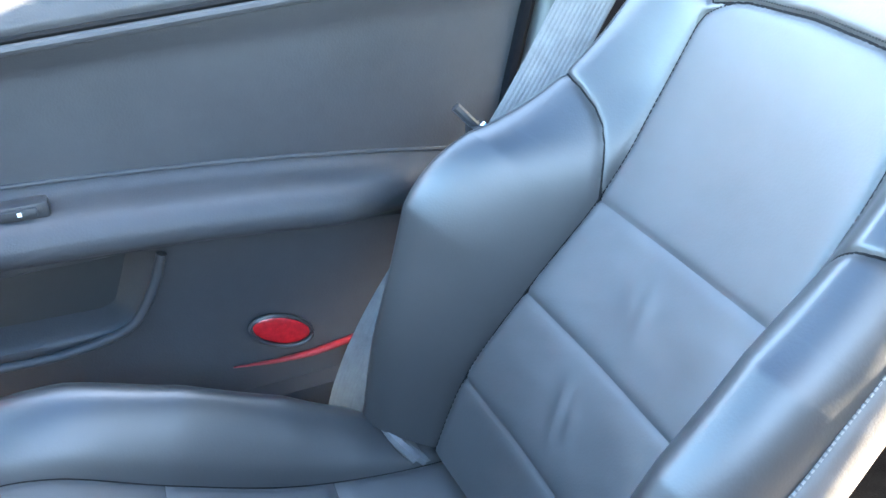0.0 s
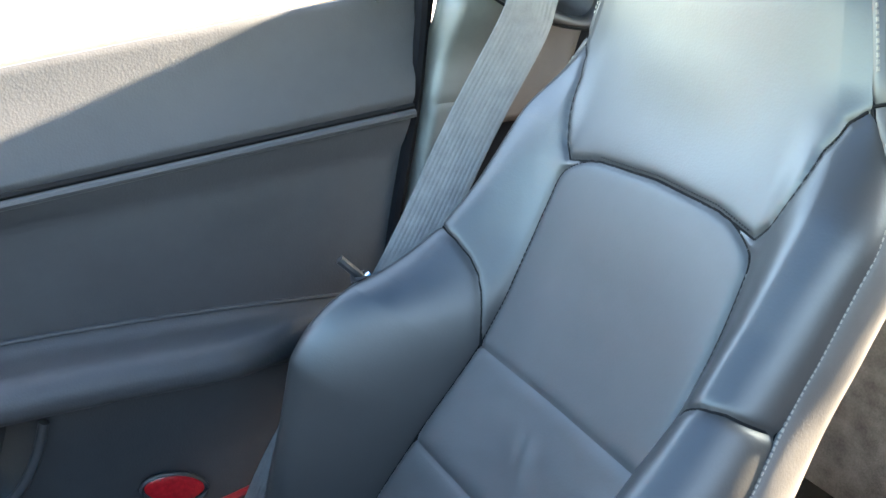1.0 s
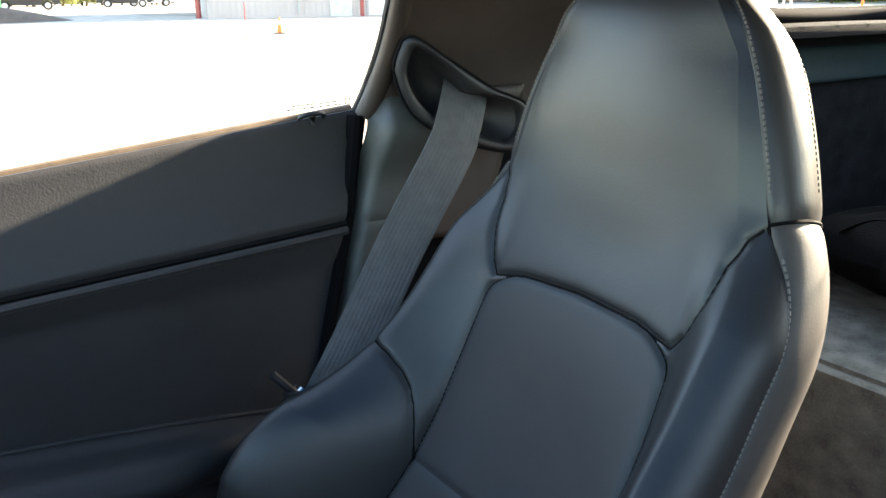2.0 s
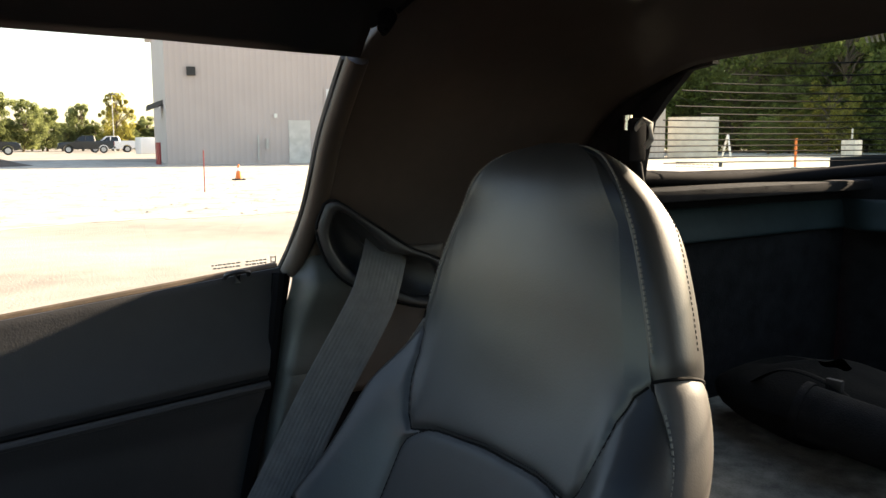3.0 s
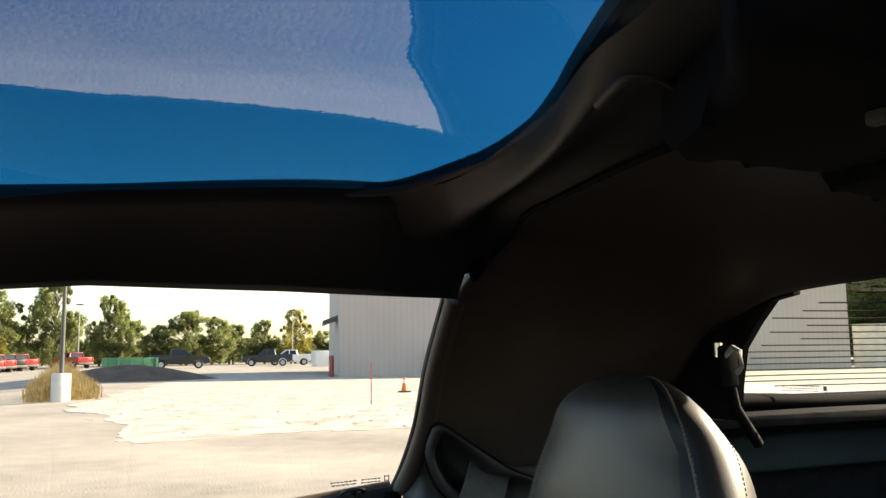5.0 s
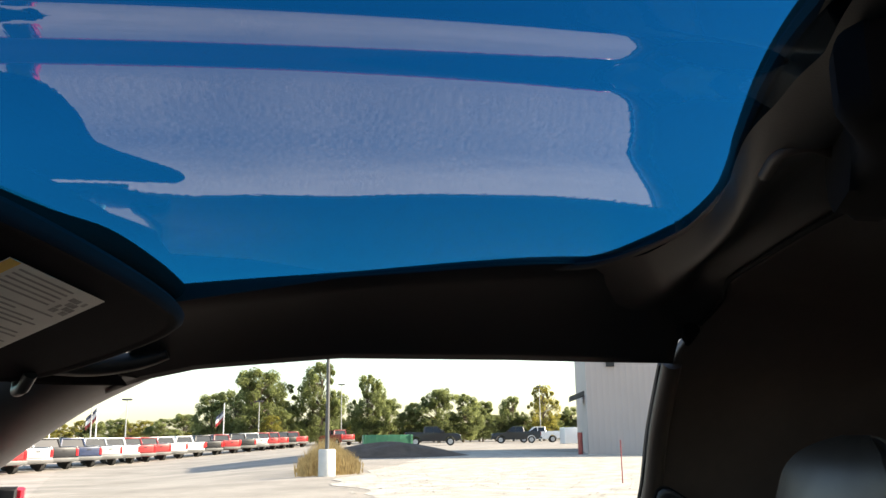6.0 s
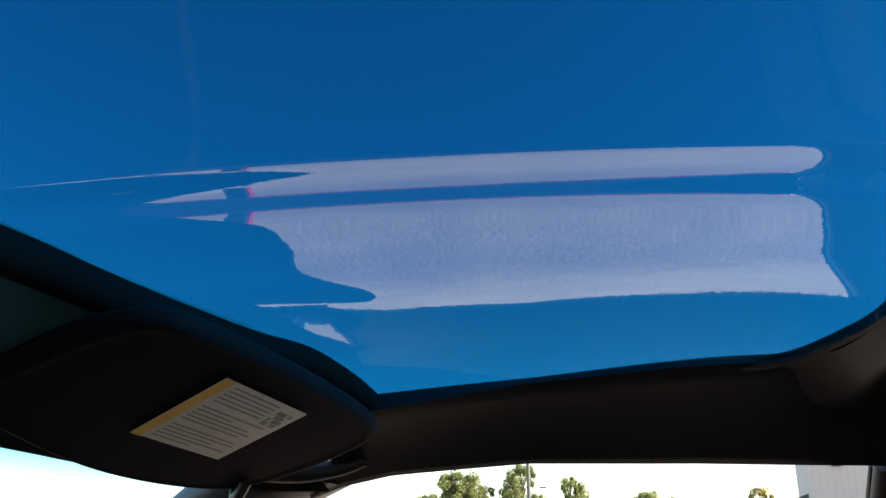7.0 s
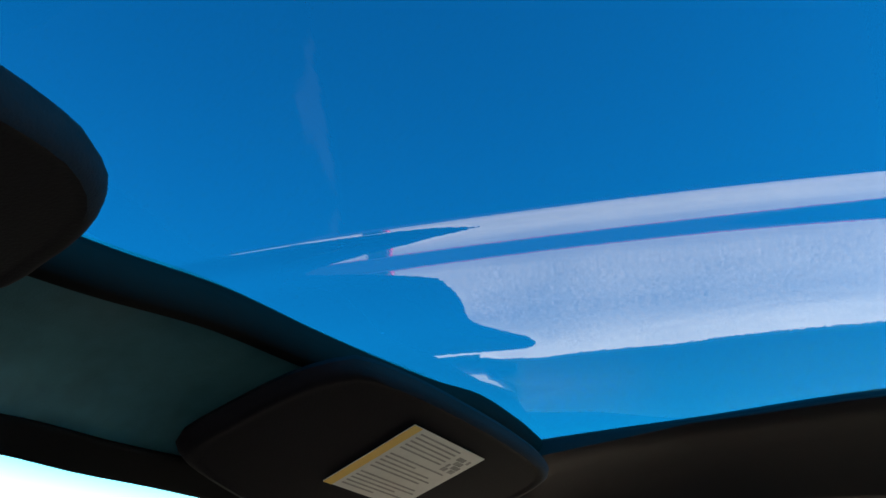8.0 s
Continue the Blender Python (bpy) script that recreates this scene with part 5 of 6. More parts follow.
def pod(outline, z0, z1, bevel):
    """A rounded housing from a smooth closed outline seen from below."""
    pts = spline([(x, y, z1) for x, y in outline + outline[:1]], 40)[:-1]
    return plate([p.copy() for p in pts], z1 - z0, bevel, normal=(0, 0, -1), seg=5)


part("latch_body", pod([(-0.015, 0.145), (-0.012, 0.09), (-0.004, 0.03), (-0.012, -0.005), (-0.05, -0.01), (-0.11, 0.0), (-0.165, 0.05), (-0.20, 0.14), (-0.215, 0.235), (-0.185, 0.25), (-0.13, 0.20), (-0.07, 0.17)], 1.192, 1.245, 0.016), "seam", latch, "black latch housing")
part("latch_handle", pod([(0.004, -0.020), (0.022, -0.08), (0.030, -0.16), (0.016, -0.225), (-0.06, -0.24), (-0.13, -0.215), (-0.15, -0.12), (-0.13, -0.03), (-0.06, -0.012)], 1.186, 1.225, 0.012), "seam", latch, "black flat folding handle")
# lighter tube draws the light that the handle's edge catches
part("handle_lit_rim", tube(spline([(0.004, -0.022, 1.199), (0.021, -0.08, 1.198), (0.028, -0.15, 1.197), (0.014, -0.220, 1.196), (-0.06, -0.236, 1.196)], 30), 0.003, 8), "plastic", latch, "thin raised rim of the handle, made lighter for its lit edge")
part("latch_cap", box((-0.153, 0.106, 1.184), (-0.141, 0.115, 1.192), 0.002), "darksteel", latch, "small grey cap")
tagged(latch, "black roof panel latch in the middle of the hoop", "roof latch")
# lighter lining material puts the pocket's lit edge into colour
ob = part("latch_pocket_edge", tube(spline([(0.010, 0.176, 1.232), (-0.030, 0.186, 1.235), (-0.048, 0.176, 1.235), (-0.040, 0.154, 1.234), (-0.040, 0.135, 1.234), (-0.056, 0.126, 1.235), (-0.09, 0.124, 1.236)], 30), 0.0055, 10), "liner")
tagged(ob, "soft rolled pocket edge beside the roof latch, made lighter for its lit edge", "trim", kind="structure")
hook = empty("coat_hook", (0.505, 0.012, 1.175))
part("hook_base", tube([(0.510, 0.010, 1.180), (0.504, 0.016, 1.172), (0.500, 0.022, 1.164)], lambda t: 0.011 - 0.004 * t, 12), "mattblack", hook, "black hook base")
part("hook_tip", tube([(0.502, 0.02, 1.166), (0.497, 0.023, 1.160), (0.494, 0.022, 1.163)], 0.004, 8), "mattblack", hook, "small hook tip")
tagged(hook, "small black coat hook on the roof hoop", "coat hook")
strut = empty("gas_strut", (0.50, -0.40, 1.03))
part("bracket", box((0.488, -0.395, 1.015), (0.512, -0.36, 1.075), 0.005), "mattblack", strut, "black hinge bracket")
part("hook_bar", tube([(0.492, -0.372, 1.058), (0.478, -0.375, 1.072), (0.468, -0.378, 1.066), (0.468, -0.38, 1.045), (0.478, -0.38, 1.035)], 0.0042, 8), "steel", strut, "bent steel hook bar")
part("strut_rod", tube([(0.505, -0.385, 1.05), (0.505, -0.40, 0.985), (0.515, -0.45, 0.93)], 0.008, 10), "seam", strut, "black gas strut")
part("strut_knob", tube([(0.497, -0.365, 1.078), (0.497, -0.365, 1.058)], 0.007, 10), "chrome", strut, "bright ball joint")
tagged(strut, "black gas strut and hinge with a bent steel hook", "strut")

# ---- things in the load space ----
bag = empty("soft_bag", (0.40, -0.75, 0.56))
bm = grid(lambda u, v: Vector((0.40 + 0.20 * math.cos(2 * math.pi * u) * math.sin(math.pi * (0.02 + 0.96 * v)) ** 0.7, -0.75 + 0.13 * math.sin(2 * math.pi * u) * math.sin(math.pi * (0.02 + 0.96 * v)) ** 0.7, 0.561 + 0.13 * v + 0.012 * noise.noise(Vector((6 * u, 5 * v, 0))))), 28, 16, close_u=True)
part("body", bm, "blackcloth", bag, "black slack bag body")
part("strap", tube(spline([(0.28, -0.66, 0.63), (0.33, -0.64, 0.685), (0.42, -0.65, 0.695), (0.50, -0.67, 0.65)], 20), 0.007, 8, flat=0.3), "blackcloth", bag, "black carrying strap")
part("buckle", box((0.325, -0.645, 0.68), (0.35, -0.635, 0.70), 0.003), "rubber", bag, "small grey buckle")
tagged(bag, "slack black bag on the load floor", "bag")
roll = empty("rolled_cover", (0.25, -0.62, 0.56))
part("roll", tube([(0.05, -0.66, 0.60), (0.2, -0.63, 0.63), (0.36, -0.60, 0.655)], 0.04, 16), "carpet", roll, "rolled black cargo cover")
part("end_disc", tube([(0.355, -0.601, 0.654), (0.366, -0.599, 0.656)], 0.043, 20), "carpet", roll, "dark end disc")
tagged(roll, "rolled black cargo cover on the load floor", "cargo cover")
lamp = part("load_lamp", box((0.490, -1.232, 0.818), (0.550, -1.215, 0.842), 0.004), "label")
tagged(lamp, "small pale load space lamp lens on the rear wall", "lamp")
lamp.location.y = 0.0


# ==== outside ====
def spot(az, depth):
    """A place on the ground by its bearing from the car (degrees, to the left of its right-hand side) and its distance."""
    return Vector((-0.4 + depth * math.cos(radians(az)), 0.5 + depth * math.sin(radians(az)), 0))


def dip(az, d):
    """The far car park lies about a metre lower."""
    return -0.75 * smoothstep(12, 50, d) * smoothstep(-4, 12, az)


def lot(u, v):
    d = 0.5 * 2 ** (11.2 * v)
    a = 360 * u - 180
    p = spot(a, d)
    p.z = dip(a, d) if a < 60 else -0.75 * smoothstep(12, 50, d) * (1 - smoothstep(60, 120, a))
    return p


ground = part("ground", grid(lot, 240, 60), "asphalt")
middle = part("ground_centre", grid(lambda u, v: spot(360 * u - 180, 0.5 * v), 24, 2), "asphalt", ground)
tagged(ground, "dusty tan asphalt lot", "ground", kind="structure")
G = [spot(-1.3, 22), spot(-3.7, 15.8), spot(-6.4, 11.6), spot(-13, 12.2), spot(-22, 12.6), spot(-32, 14), spot(-45, 17), spot(-70, 30), spot(-85, 80), spot(-75, 120), spot(-60, 130), spot(-50, 60), spot(-40, 52), spot(-18, 50), spot(-12, 60), spot(-7, 40)]
EDGE = []
for a, b in zip(G, G[1:] + G[:1]):
    for k in range(24):
        p = a.lerp(b, k / 24)
        EDGE.append(p + 0.05 * (p - Vector((-0.4, 0.5, 0))).length * Vector((noise.noise(p * 0.5), noise.noise(p * 0.5 + Vector((9, 4, 0))), 0)) * (0.6 + noise.noise(p * 2.3)))
bm = plate([p + Vector((0, 0, 0.001)) for p in EDGE], 0.004, normal=(0, 0, 1))
gravel = part("gravel_lot", bm, "gravel")
tagged(gravel, "bright pale gravel lot beside the asphalt", "gravel lot", kind="structure")
# loose stones along the near gravel edge and over the lot
random.seed(21)
bm = bmesh.new()
for k in range(2400):
    az = random.uniform(-50, -2)
    d = random.uniform(12.6, 34) if az < -8 else random.uniform(16, 30)
    p, r = spot(az, d), random.uniform(0.015, 0.05) * random.uniform(0.5, 1.4)
    vs = [bm.verts.new(p + Vector((r * math.cos(a) * random.uniform(0.7, 1.2), r * math.sin(a) * random.uniform(0.7, 1.2), 0.012))) for a in (0, 1.3, 2.5, 3.8, 5.0)]
    top = bm.verts.new(p + Vector((0, 0, 0.014 + r * random.uniform(0.12, 0.3))))
    for i in range(5):
        bm.faces.new((vs[i], vs[(i + 1) % 5], top))
stones = part("loose_stones", bm, "gravel", None, "", 20)
tagged(stones, "scattered pale stones on the gravel lot", "stones", kind="stuff")

# ---- metal building ----
CORNER = Vector((42.0, -13.36, 0))
ALONG = Vector((-0.2706, -0.9627, 0)).normalized()
BACKW = Vector((0.9627, -0.2706, 0)).normalized()
bld = empty("metal_building", CORNER)


def ribbed(a, b, z0, z1, pitch, depth, out):
    """A ribbed metal wall between two ground points."""
    bm = bmesh.new()
    n = max(2, int((b - a).length / pitch))
    pts = []
    for k in range(n):
        for f, d in ((0.0, 0), (0.62, 0), (0.70, 1), (0.92, 1)):
            pts.append(a.lerp(b, (k + f) / n) + out * depth * d)
    pts.append(b.copy())
    lo = [bm.verts.new(p + Vector((0, 0, z0))) for p in pts]
    hi = [bm.verts.new(p + Vector((0, 0, z1))) for p in pts]
    for i in range(len(pts) - 1):
        bm.faces.new((lo[i], lo[i + 1], hi[i + 1], hi[i]))
    return bm


E1, E2 = CORNER + ALONG * 29, CORNER + BACKW * 18.7
part("front_wall", ribbed(CORNER, E1, 0, 8.07, 0.30, 0.006, -BACKW), "siding", bld, "tan ribbed metal wall", 20)
part("side_wall", ribbed(CORNER, E2, 0, 8.07, 0.30, 0.006, -ALONG), "siding", bld, "tan ribbed metal wall", 20)
part("end_wall", ribbed(E1, E1 + BACKW * 18.7, 0, 8.07, 0.30, 0.04, ALONG), "siding", bld, "tan ribbed metal wall", 20)
part("back_wall", ribbed(E2, E2 + ALONG * 29, 0, 8.07, 0.6, 0.04, BACKW), "siding", bld, "", 20)
bm = bmesh.new()
ridge = 9.8
c4 = [CORNER - BACKW * 0.4 - ALONG * 0.4, E1 - BACKW * 0.4 + ALONG * 0.4, E1 + BACKW * 19.1 + ALONG * 0.4, E2 + BACKW * 0.4 - ALONG * 0.4]
r2 = [(c4[0] + c4[3]) / 2, (c4[1] + c4[2]) / 2]
vv = [bm.verts.new(p + Vector((0, 0, 8.07))) for p in c4] + [bm.verts.new(p + Vector((0, 0, ridge))) for p in r2]
for idx in ((0, 1, 5, 4), (2, 3, 4, 5), (0, 4, 3), (1, 2, 5)):
    bm.faces.new([vv[i] for i in idx])
roof = part("roof", bm, "steel", bld, "low pitched metal roof")
thick(roof, 0.15, 0)


def wall_box(s0, s1, z0, z1, out=0.12, deep=0.02):
    """A box on the front wall, from s0 to s1 metres along it."""
    bm = bmesh.new()
    p = [CORNER + ALONG * s * 0.70 + (-BACKW) * o + Vector((0, 0, z * 0.85)) for s in (s0, s1) for o in (-deep, out) for z in (z0, z1)]
    v = [bm.verts.new(q) for q in p]
    for f in ((0, 1, 3, 2), (4, 6, 7, 5), (0, 4, 5, 1), (2, 3, 7, 6), (0, 2, 6, 4), (1, 5, 7, 3)):
        bm.faces.new([v[i] for i in f])
    return bm


gd = part("garage_door", wall_box(11.3, 16.2, 0, 4.6, 0.07), "siding", bld, "grey sectional garage door")
for k in range(5):
    part("door_panel", wall_box(11.45, 16.05, 0.05 + 0.91 * k, 0.88 + 0.91 * k, 0.10, -0.06), "sidingwhite", gd)
part("door_window", wall_box(12.0, 12.8, 1.75, 2.05, 0.115, -0.09), "carglass", gd, "small dark door light")
part("wall_door", wall_box(8.6, 10.2, 0, 2.6, 0.08), "concrete", bld, "cream steel side door")
part("wall_vent", wall_box(1.5, 2.1, 5.15, 5.65, 0.15), "rubber", bld, "dark square wall vent")
part("wall_lamp", wall_box(7.55, 7.75, 2.75, 3.0, 0.2), "label", bld, "small wall lamp")
part("downpipe", wall_box(6.3, 6.42, 0.2, 1.7, 0.1), "steel", bld)
part("meter_box", wall_box(6.9, 7.1, 0.9, 1.5, 0.15), "steel", bld)
for s in (10.75,):
    p = CORNER + ALONG * s * 0.70 - BACKW * 0.7
    part("bollard", tube([p, p + Vector((0, 0, 1.1))], 0.11, 12), "red", bld, "red steel bollard")
for s, o in ((-0.4, 0.5), (-0.4, 1.4)):
    p = CORNER + ALONG * s + BACKW * o
    part("bollard", tube([p, p + Vector((0, 0, 1.1))], 0.12, 12), "red", bld, "red steel bollard")
p = CORNER + BACKW * 2.7
bm = bmesh.new()
q = [p + Vector((0, 0, 3.1)), p + BACKW * 3 + Vector((0, 0, 3.1)), p + BACKW * 3 - ALONG * 0.8 + Vector((0, 0, 2.8)), p - ALONG * 0.8 + Vector((0, 0, 2.8))]
canopy = part("door_canopy", plate(q, 0.22, normal=(0, 0, 1)), "darksteel", bld, "small dark door canopy")
tagged(bld, "large tan ribbed metal building with a garage door", "building")

# ---- low wall, posts and fence seen through the hatch ----
lw = empty("block_enclosure", spot(-52, 60))
a, b = spot(-50.6, 57), spot(-53.4, 57)
part("front_panel", plate([a, b, b + Vector((0, 0, 2.6)), a + Vector((0, 0, 2.6))], 0.3), "concrete", lw, "pale block wall")
part("side_panel", plate([b, b + Vector((3, -3, 0)), b + Vector((3, -3, 2.6)), b + Vector((0, 0, 2.6))], 0.3), "concrete", lw)
tagged(lw, "pale block wall enclosure at the building's end", "enclosure")


def marker(az, d, h, material, r=0.06, base=0.0, label="orange marker post stuck in the gravel"):
    ob = empty("marker_post", spot(az, d))
    p = spot(az, d)
    part("post", tube([p, p + Vector((0, 0, h))], r, 8), material, ob)
    if base:
        part("base", tube([p, p + Vector((0, 0, 0.08)), p + Vector((0, 0, 0.2))], lambda t: base * (1 - 0.5 * t), 12), "concrete", ob)
    return tagged(ob, label, "marker post", "marker posts")


marker(-58.2, 31, 1.15, "cone", 0.04, 0.25)
marker(-61.0, 42, 0.8, "steel", 0.05, 0, "thin grey marker post stuck in the gravel")
marker(-30, 20.5, 0.9, "steel", 0.03, 0, "thin grey marker post stuck in the gravel")
marker(-20.2, 19, 0.9, "red", 0.012, 0, "thin orange marker rod stuck in the gravel")
for az, d, w, h in ((-61.4, 60, 0.9, 1.1), (-65.0, 30, 1.3, 1.15)):
    ob = empty("concrete_block", spot(az, d))
    p = spot(az, d)
    part("block", box((p.x - w / 2, p.y - w / 2, 0), (p.x + w / 2, p.y + w / 2, h), 0.04), "concrete", ob)
    part("pipe", tube([p + Vector((0, 0, h)), p + Vector((0, 0, h + 0.8))], 0.06, 8), "steel", ob, "grey stub pipe")
    tagged(ob, "pale concrete footing block with a stub pipe", "concrete block", "concrete blocks")
ob = empty("barrier_frame", spot(-54.5, 56))
p = spot(-54.5, 56)
part("leg", tube([p, p + Vector((0.5, -0.3, 1.5))], 0.07, 6), "white", ob)
part("leg", tube([p + Vector((1.1, -0.6, 0)), p + Vector((0.5, -0.3, 1.5))], 0.07, 6), "white", ob)
tagged(ob, "white A-shaped barrier frame on the gravel", "barrier")


def traffic_cone(p):
    ob = empty("traffic_cone", p)
    part("cone_base", box((p.x - 0.15, p.y - 0.15, 0.012), (p.x + 0.15, p.y + 0.15, 0.05), 0.012), "rubber", ob, "black square base")
    part("cone_body", tube([p + Vector((0, 0, 0.05)), p + Vector((0, 0, 0.46))], lambda t: 0.10 * (1 - t) + 0.02 * t, 16), "cone", ob, "orange cone")
    part("cone_collar", tube([p + Vector((0, 0, 0.27)), p + Vector((0, 0, 0.36))], lambda t: 0.063 - 0.016 * t, 16), "white", ob, "white reflective collar")
    return tagged(ob, "orange traffic cone with a white collar on the gravel", "traffic cone")


traffic_cone(spot(-22.4, 25))
# ---- lamp pole with its concrete base, dry grass, soil heap ----
pp = spot(-1.0, 24.5)
pp.z = dip(-1.0, 24.5)
pole = empty("lamp_pole", pp)
part("pole_base", tube([pp, pp + Vector((0, 0, 0.70)), pp + Vector((0, 0, 0.73))], lambda t: 0.24 if t < 0.9 else 0.22, 20), "concrete", pole, "pale round concrete base")
part("pole_shaft", tube([pp + Vector((0, 0, 0.73)), pp + Vector((0, 0, 4.7))], lambda t: 0.062 - 0.02 * t, 12), "darksteel", pole, "thin dark steel shaft")
part("lamp_head", box((pp.x - 0.25, pp.y - 0.5, 4.6), (pp.x + 0.25, pp.y + 0.5, 4.75), 0.05), "steel", pole, "flat lamp head")
tagged(pole, "steel car park lamp pole on a pale concrete base", "lamp pole", "lamp poles")
for az, d, h in ((3.4, 105, 5.6), (-1.9, 118, 8.0), (-15.0, 120, 7.4), (13.5, 80, 5.6), (11.5, 85, 5.4), (17, 70, 6)):
    q = spot(az, d)
    q.z = dip(az, d)
    ob = empty("lamp_pole", q)
    part("pole_shaft", tube([q, q + Vector((0, 0, h))], lambda t: 0.075 - 0.03 * t, 8), "steel", ob)
    part("lamp_head", box((q.x - 0.2, q.y - 0.45, q.z + h - 0.05), (q.x + 0.2, q.y + 0.45, q.z + h + 0.12), 0.04), "darksteel", ob)
    tagged(ob, "distant grey car park lamp pole", "lamp pole", "lamp poles")
random.seed(33)
bm = bmesh.new()
for k in range(3600):
    az = random.triangular(-3.4, 1.1, -0.9)
    d = 26.0 + random.uniform(-1.2, 5)
    p = spot(az, d)
    p.z = dip(az, d)
    h, lean = random.uniform(0.35, 1.2) * (1 - 0.30 * abs(az + 1.0)), Vector((random.uniform(-0.25, 0.25), random.uniform(-0.25, 0.25), 0))
    w = Vector((0.0, 0.009, 0))
    a, b, c = bm.verts.new(p - w), bm.verts.new(p + w), bm.verts.new(p + lean * h + Vector((0, 0, h)))
    e, f = bm.verts.new(p + lean * h * 0.4 + w * 0.8 + Vector((0, 0, h * 0.55))), bm.verts.new(p + lean * h * 0.4 - w * 0.8 + Vector((0, 0, h * 0.55)))
    bm.faces.new((a, b, e, f))
    bm.faces.new((f, e, c))
tagged(part("dry_grass", bm, "drygrass", None, "", 180), "tall dry yellow grass round the lamp pole", "grass", kind="stuff")
hp = spot(-4.9, 46)
heap = part("soil_heap", grid(lambda u, v: hp + Vector((3.0 * v * math.cos(2 * math.pi * u), 4.4 * v * math.sin(2 * math.pi * u), 0.72 * (1 - v * v) ** 1.3 * (1 + 0.25 * noise.noise(Vector((3 * math.cos(2 * math.pi * u) * v, 3 * math.sin(2 * math.pi * u) * v, 1)))) + 0.012)), 40, 14, close_u=True), "soil")
tagged(heap, "low heap of dark soil", "soil heap")
cp = spot(-4.9, 72)
ct = empty("waste_container", cp)
part("body", box((cp.x - 1.2, cp.y - 2, 0.0), (cp.x + 1.2, cp.y + 2, 1.15), 0.04), "green", ct)
for k in range(5):
    part("rib", box((cp.x - 1.28, cp.y - 1.9 + 0.93 * k, 0.2), (cp.x - 1.2, cp.y - 1.78 + 0.93 * k, 1.15), 0.01), "green", ct)
tagged(ct, "green ribbed steel waste container", "container")
wp = spot(-17.2, 95)
ob = empty("site_box", wp)
part("box", box((wp.x - 1, wp.y - 1.4, 0), (wp.x + 1, wp.y + 1.4, 1.7), 0.05), "white", ob)
part("crate", box((wp.x - 3, wp.y - 3.4, 0), (wp.x - 1.8, wp.y - 1.9, 1.1), 0.05), "concrete", ob)
tagged(ob, "white site box beside a crate", "site box")


# ---- vehicles ----
def pickup(name, p, yaw, material):
    """A parked crew-cab pickup: body with wheel arches, a bed with its shade painted dark, glazed cabin, lights and
    wheels.
    """
    ob = empty(name, (0, 0, 0))
    arch = lambda x0: [(x0 + 0.52 * math.cos(a), 0.44 + 0.50 * math.sin(a)) for a in (math.pi * k / 8 for k in range(9))]
    prof = [(-2.90, 0.62), (-2.92, 1.34), (-0.98, 1.36), (-0.95, 1.32), (1.18, 1.30), (2.30, 1.26), (2.72, 1.18), (2.90, 1.02), (2.92, 0.62)] + [(2.60, 0.46)] + arch(1.85) + arch(-1.8) + [(-2.60, 0.50)]
    bm = bmesh.new()
    order = [[bm.verts.new((x, sy, z)) for x, z in prof] for sy in (-0.97, 0.97)]
    n = len(prof)
    for i in range(n):
        j = (i + 1) % n
        bm.faces.new((order[0][i], order[0][j], order[1][j], order[1][i]))
    for row in order:
        bm.faces.new(row)
    bmesh.ops.bevel(bm, geom=[e for e in bm.edges if abs(e.verts[0].co.y - e.verts[1].co.y) < 0.01 and min(e.verts[0].co.z, e.verts[1].co.z) > 1.0], offset=0.06, segments=2, affect="EDGES", profile=0.6)
    part("body", bm, material, ob, "", 35)
    # flat dark slab in place of the bed's shaded inside
    part("bed_shade", box((-2.78, -0.80, 1.30), (-1.06, 0.80, 1.372), 0.01), "tyre", ob, "dark slab painted for the shaded load bed")
    for s in (-1, 1):
        part("bed_rail", box((-2.86, s * 0.88 - 0.07, 1.33), (-1.0, s * 0.88 + 0.07, 1.41), 0.02), material, ob)
    part("tailgate", box((-2.965, -0.76, 0.80), (-2.90, 0.76, 1.36), 0.025), material, ob, "flat tailgate")
    part("tailgate_handle", box((-2.985, -0.14, 1.14), (-2.955, 0.14, 1.21), 0.01), "tyre", ob, "black tailgate handle")
    bm = bmesh.new()
    lo = [bm.verts.new((x, s * 0.92, 1.30)) for x in (-0.95, 1.22) for s in (-1, 1)]
    hi = [bm.verts.new((x, s * 0.76, 1.90)) for x in (-0.80, 0.46) for s in (-1, 1)]
    for f in ((lo[0], lo[1], hi[1], hi[0]), (lo[2], hi[2], hi[3], lo[3]), (lo[0], hi[0], hi[2], lo[2]), (lo[1], lo[3], hi[3], hi[1])):
        bm.faces.new(f)
    part("cabin_glass", bm, "carglass", ob, "dark side, rear and front windows", 20)
    part("cabin_roof", box((-0.88, -0.80, 1.87), (0.52, 0.80, 1.97), 0.045), material, ob)
    for x0, x1, r in ((-0.93, -0.80, 0.085), (0.10, 0.06, 0.05), (1.20, 0.47, 0.055)):
        for s in (-1, 1):
            part("cabin_post", tube([(x0, s * 0.925, 1.3), (x1, s * 0.775, 1.91)], r, 6), material, ob)
    for s in (-1, 1):
        part("door_mirror", box((0.86, s * 1.06 - 0.10, 1.34), (0.98, s * 1.06 + 0.10, 1.56), 0.03), "tyre", ob, "black door mirror")
    for x in (-1.8, 1.85):
        for s in (-1, 1):
            wh = part("wheel", tube([(x, s * 0.72, 0.42), (x, s * 0.965, 0.42), (x, s * 0.985, 0.42)], lambda t: 0.42 if t < 0.9 else 0.38, 20), "tyre", ob, "black tyre", 50)
            part("rim", tube([(x, s * 0.96, 0.42), (x, s * 0.995, 0.42)], 0.26, 14), "silver", wh, "grey rim", 50)
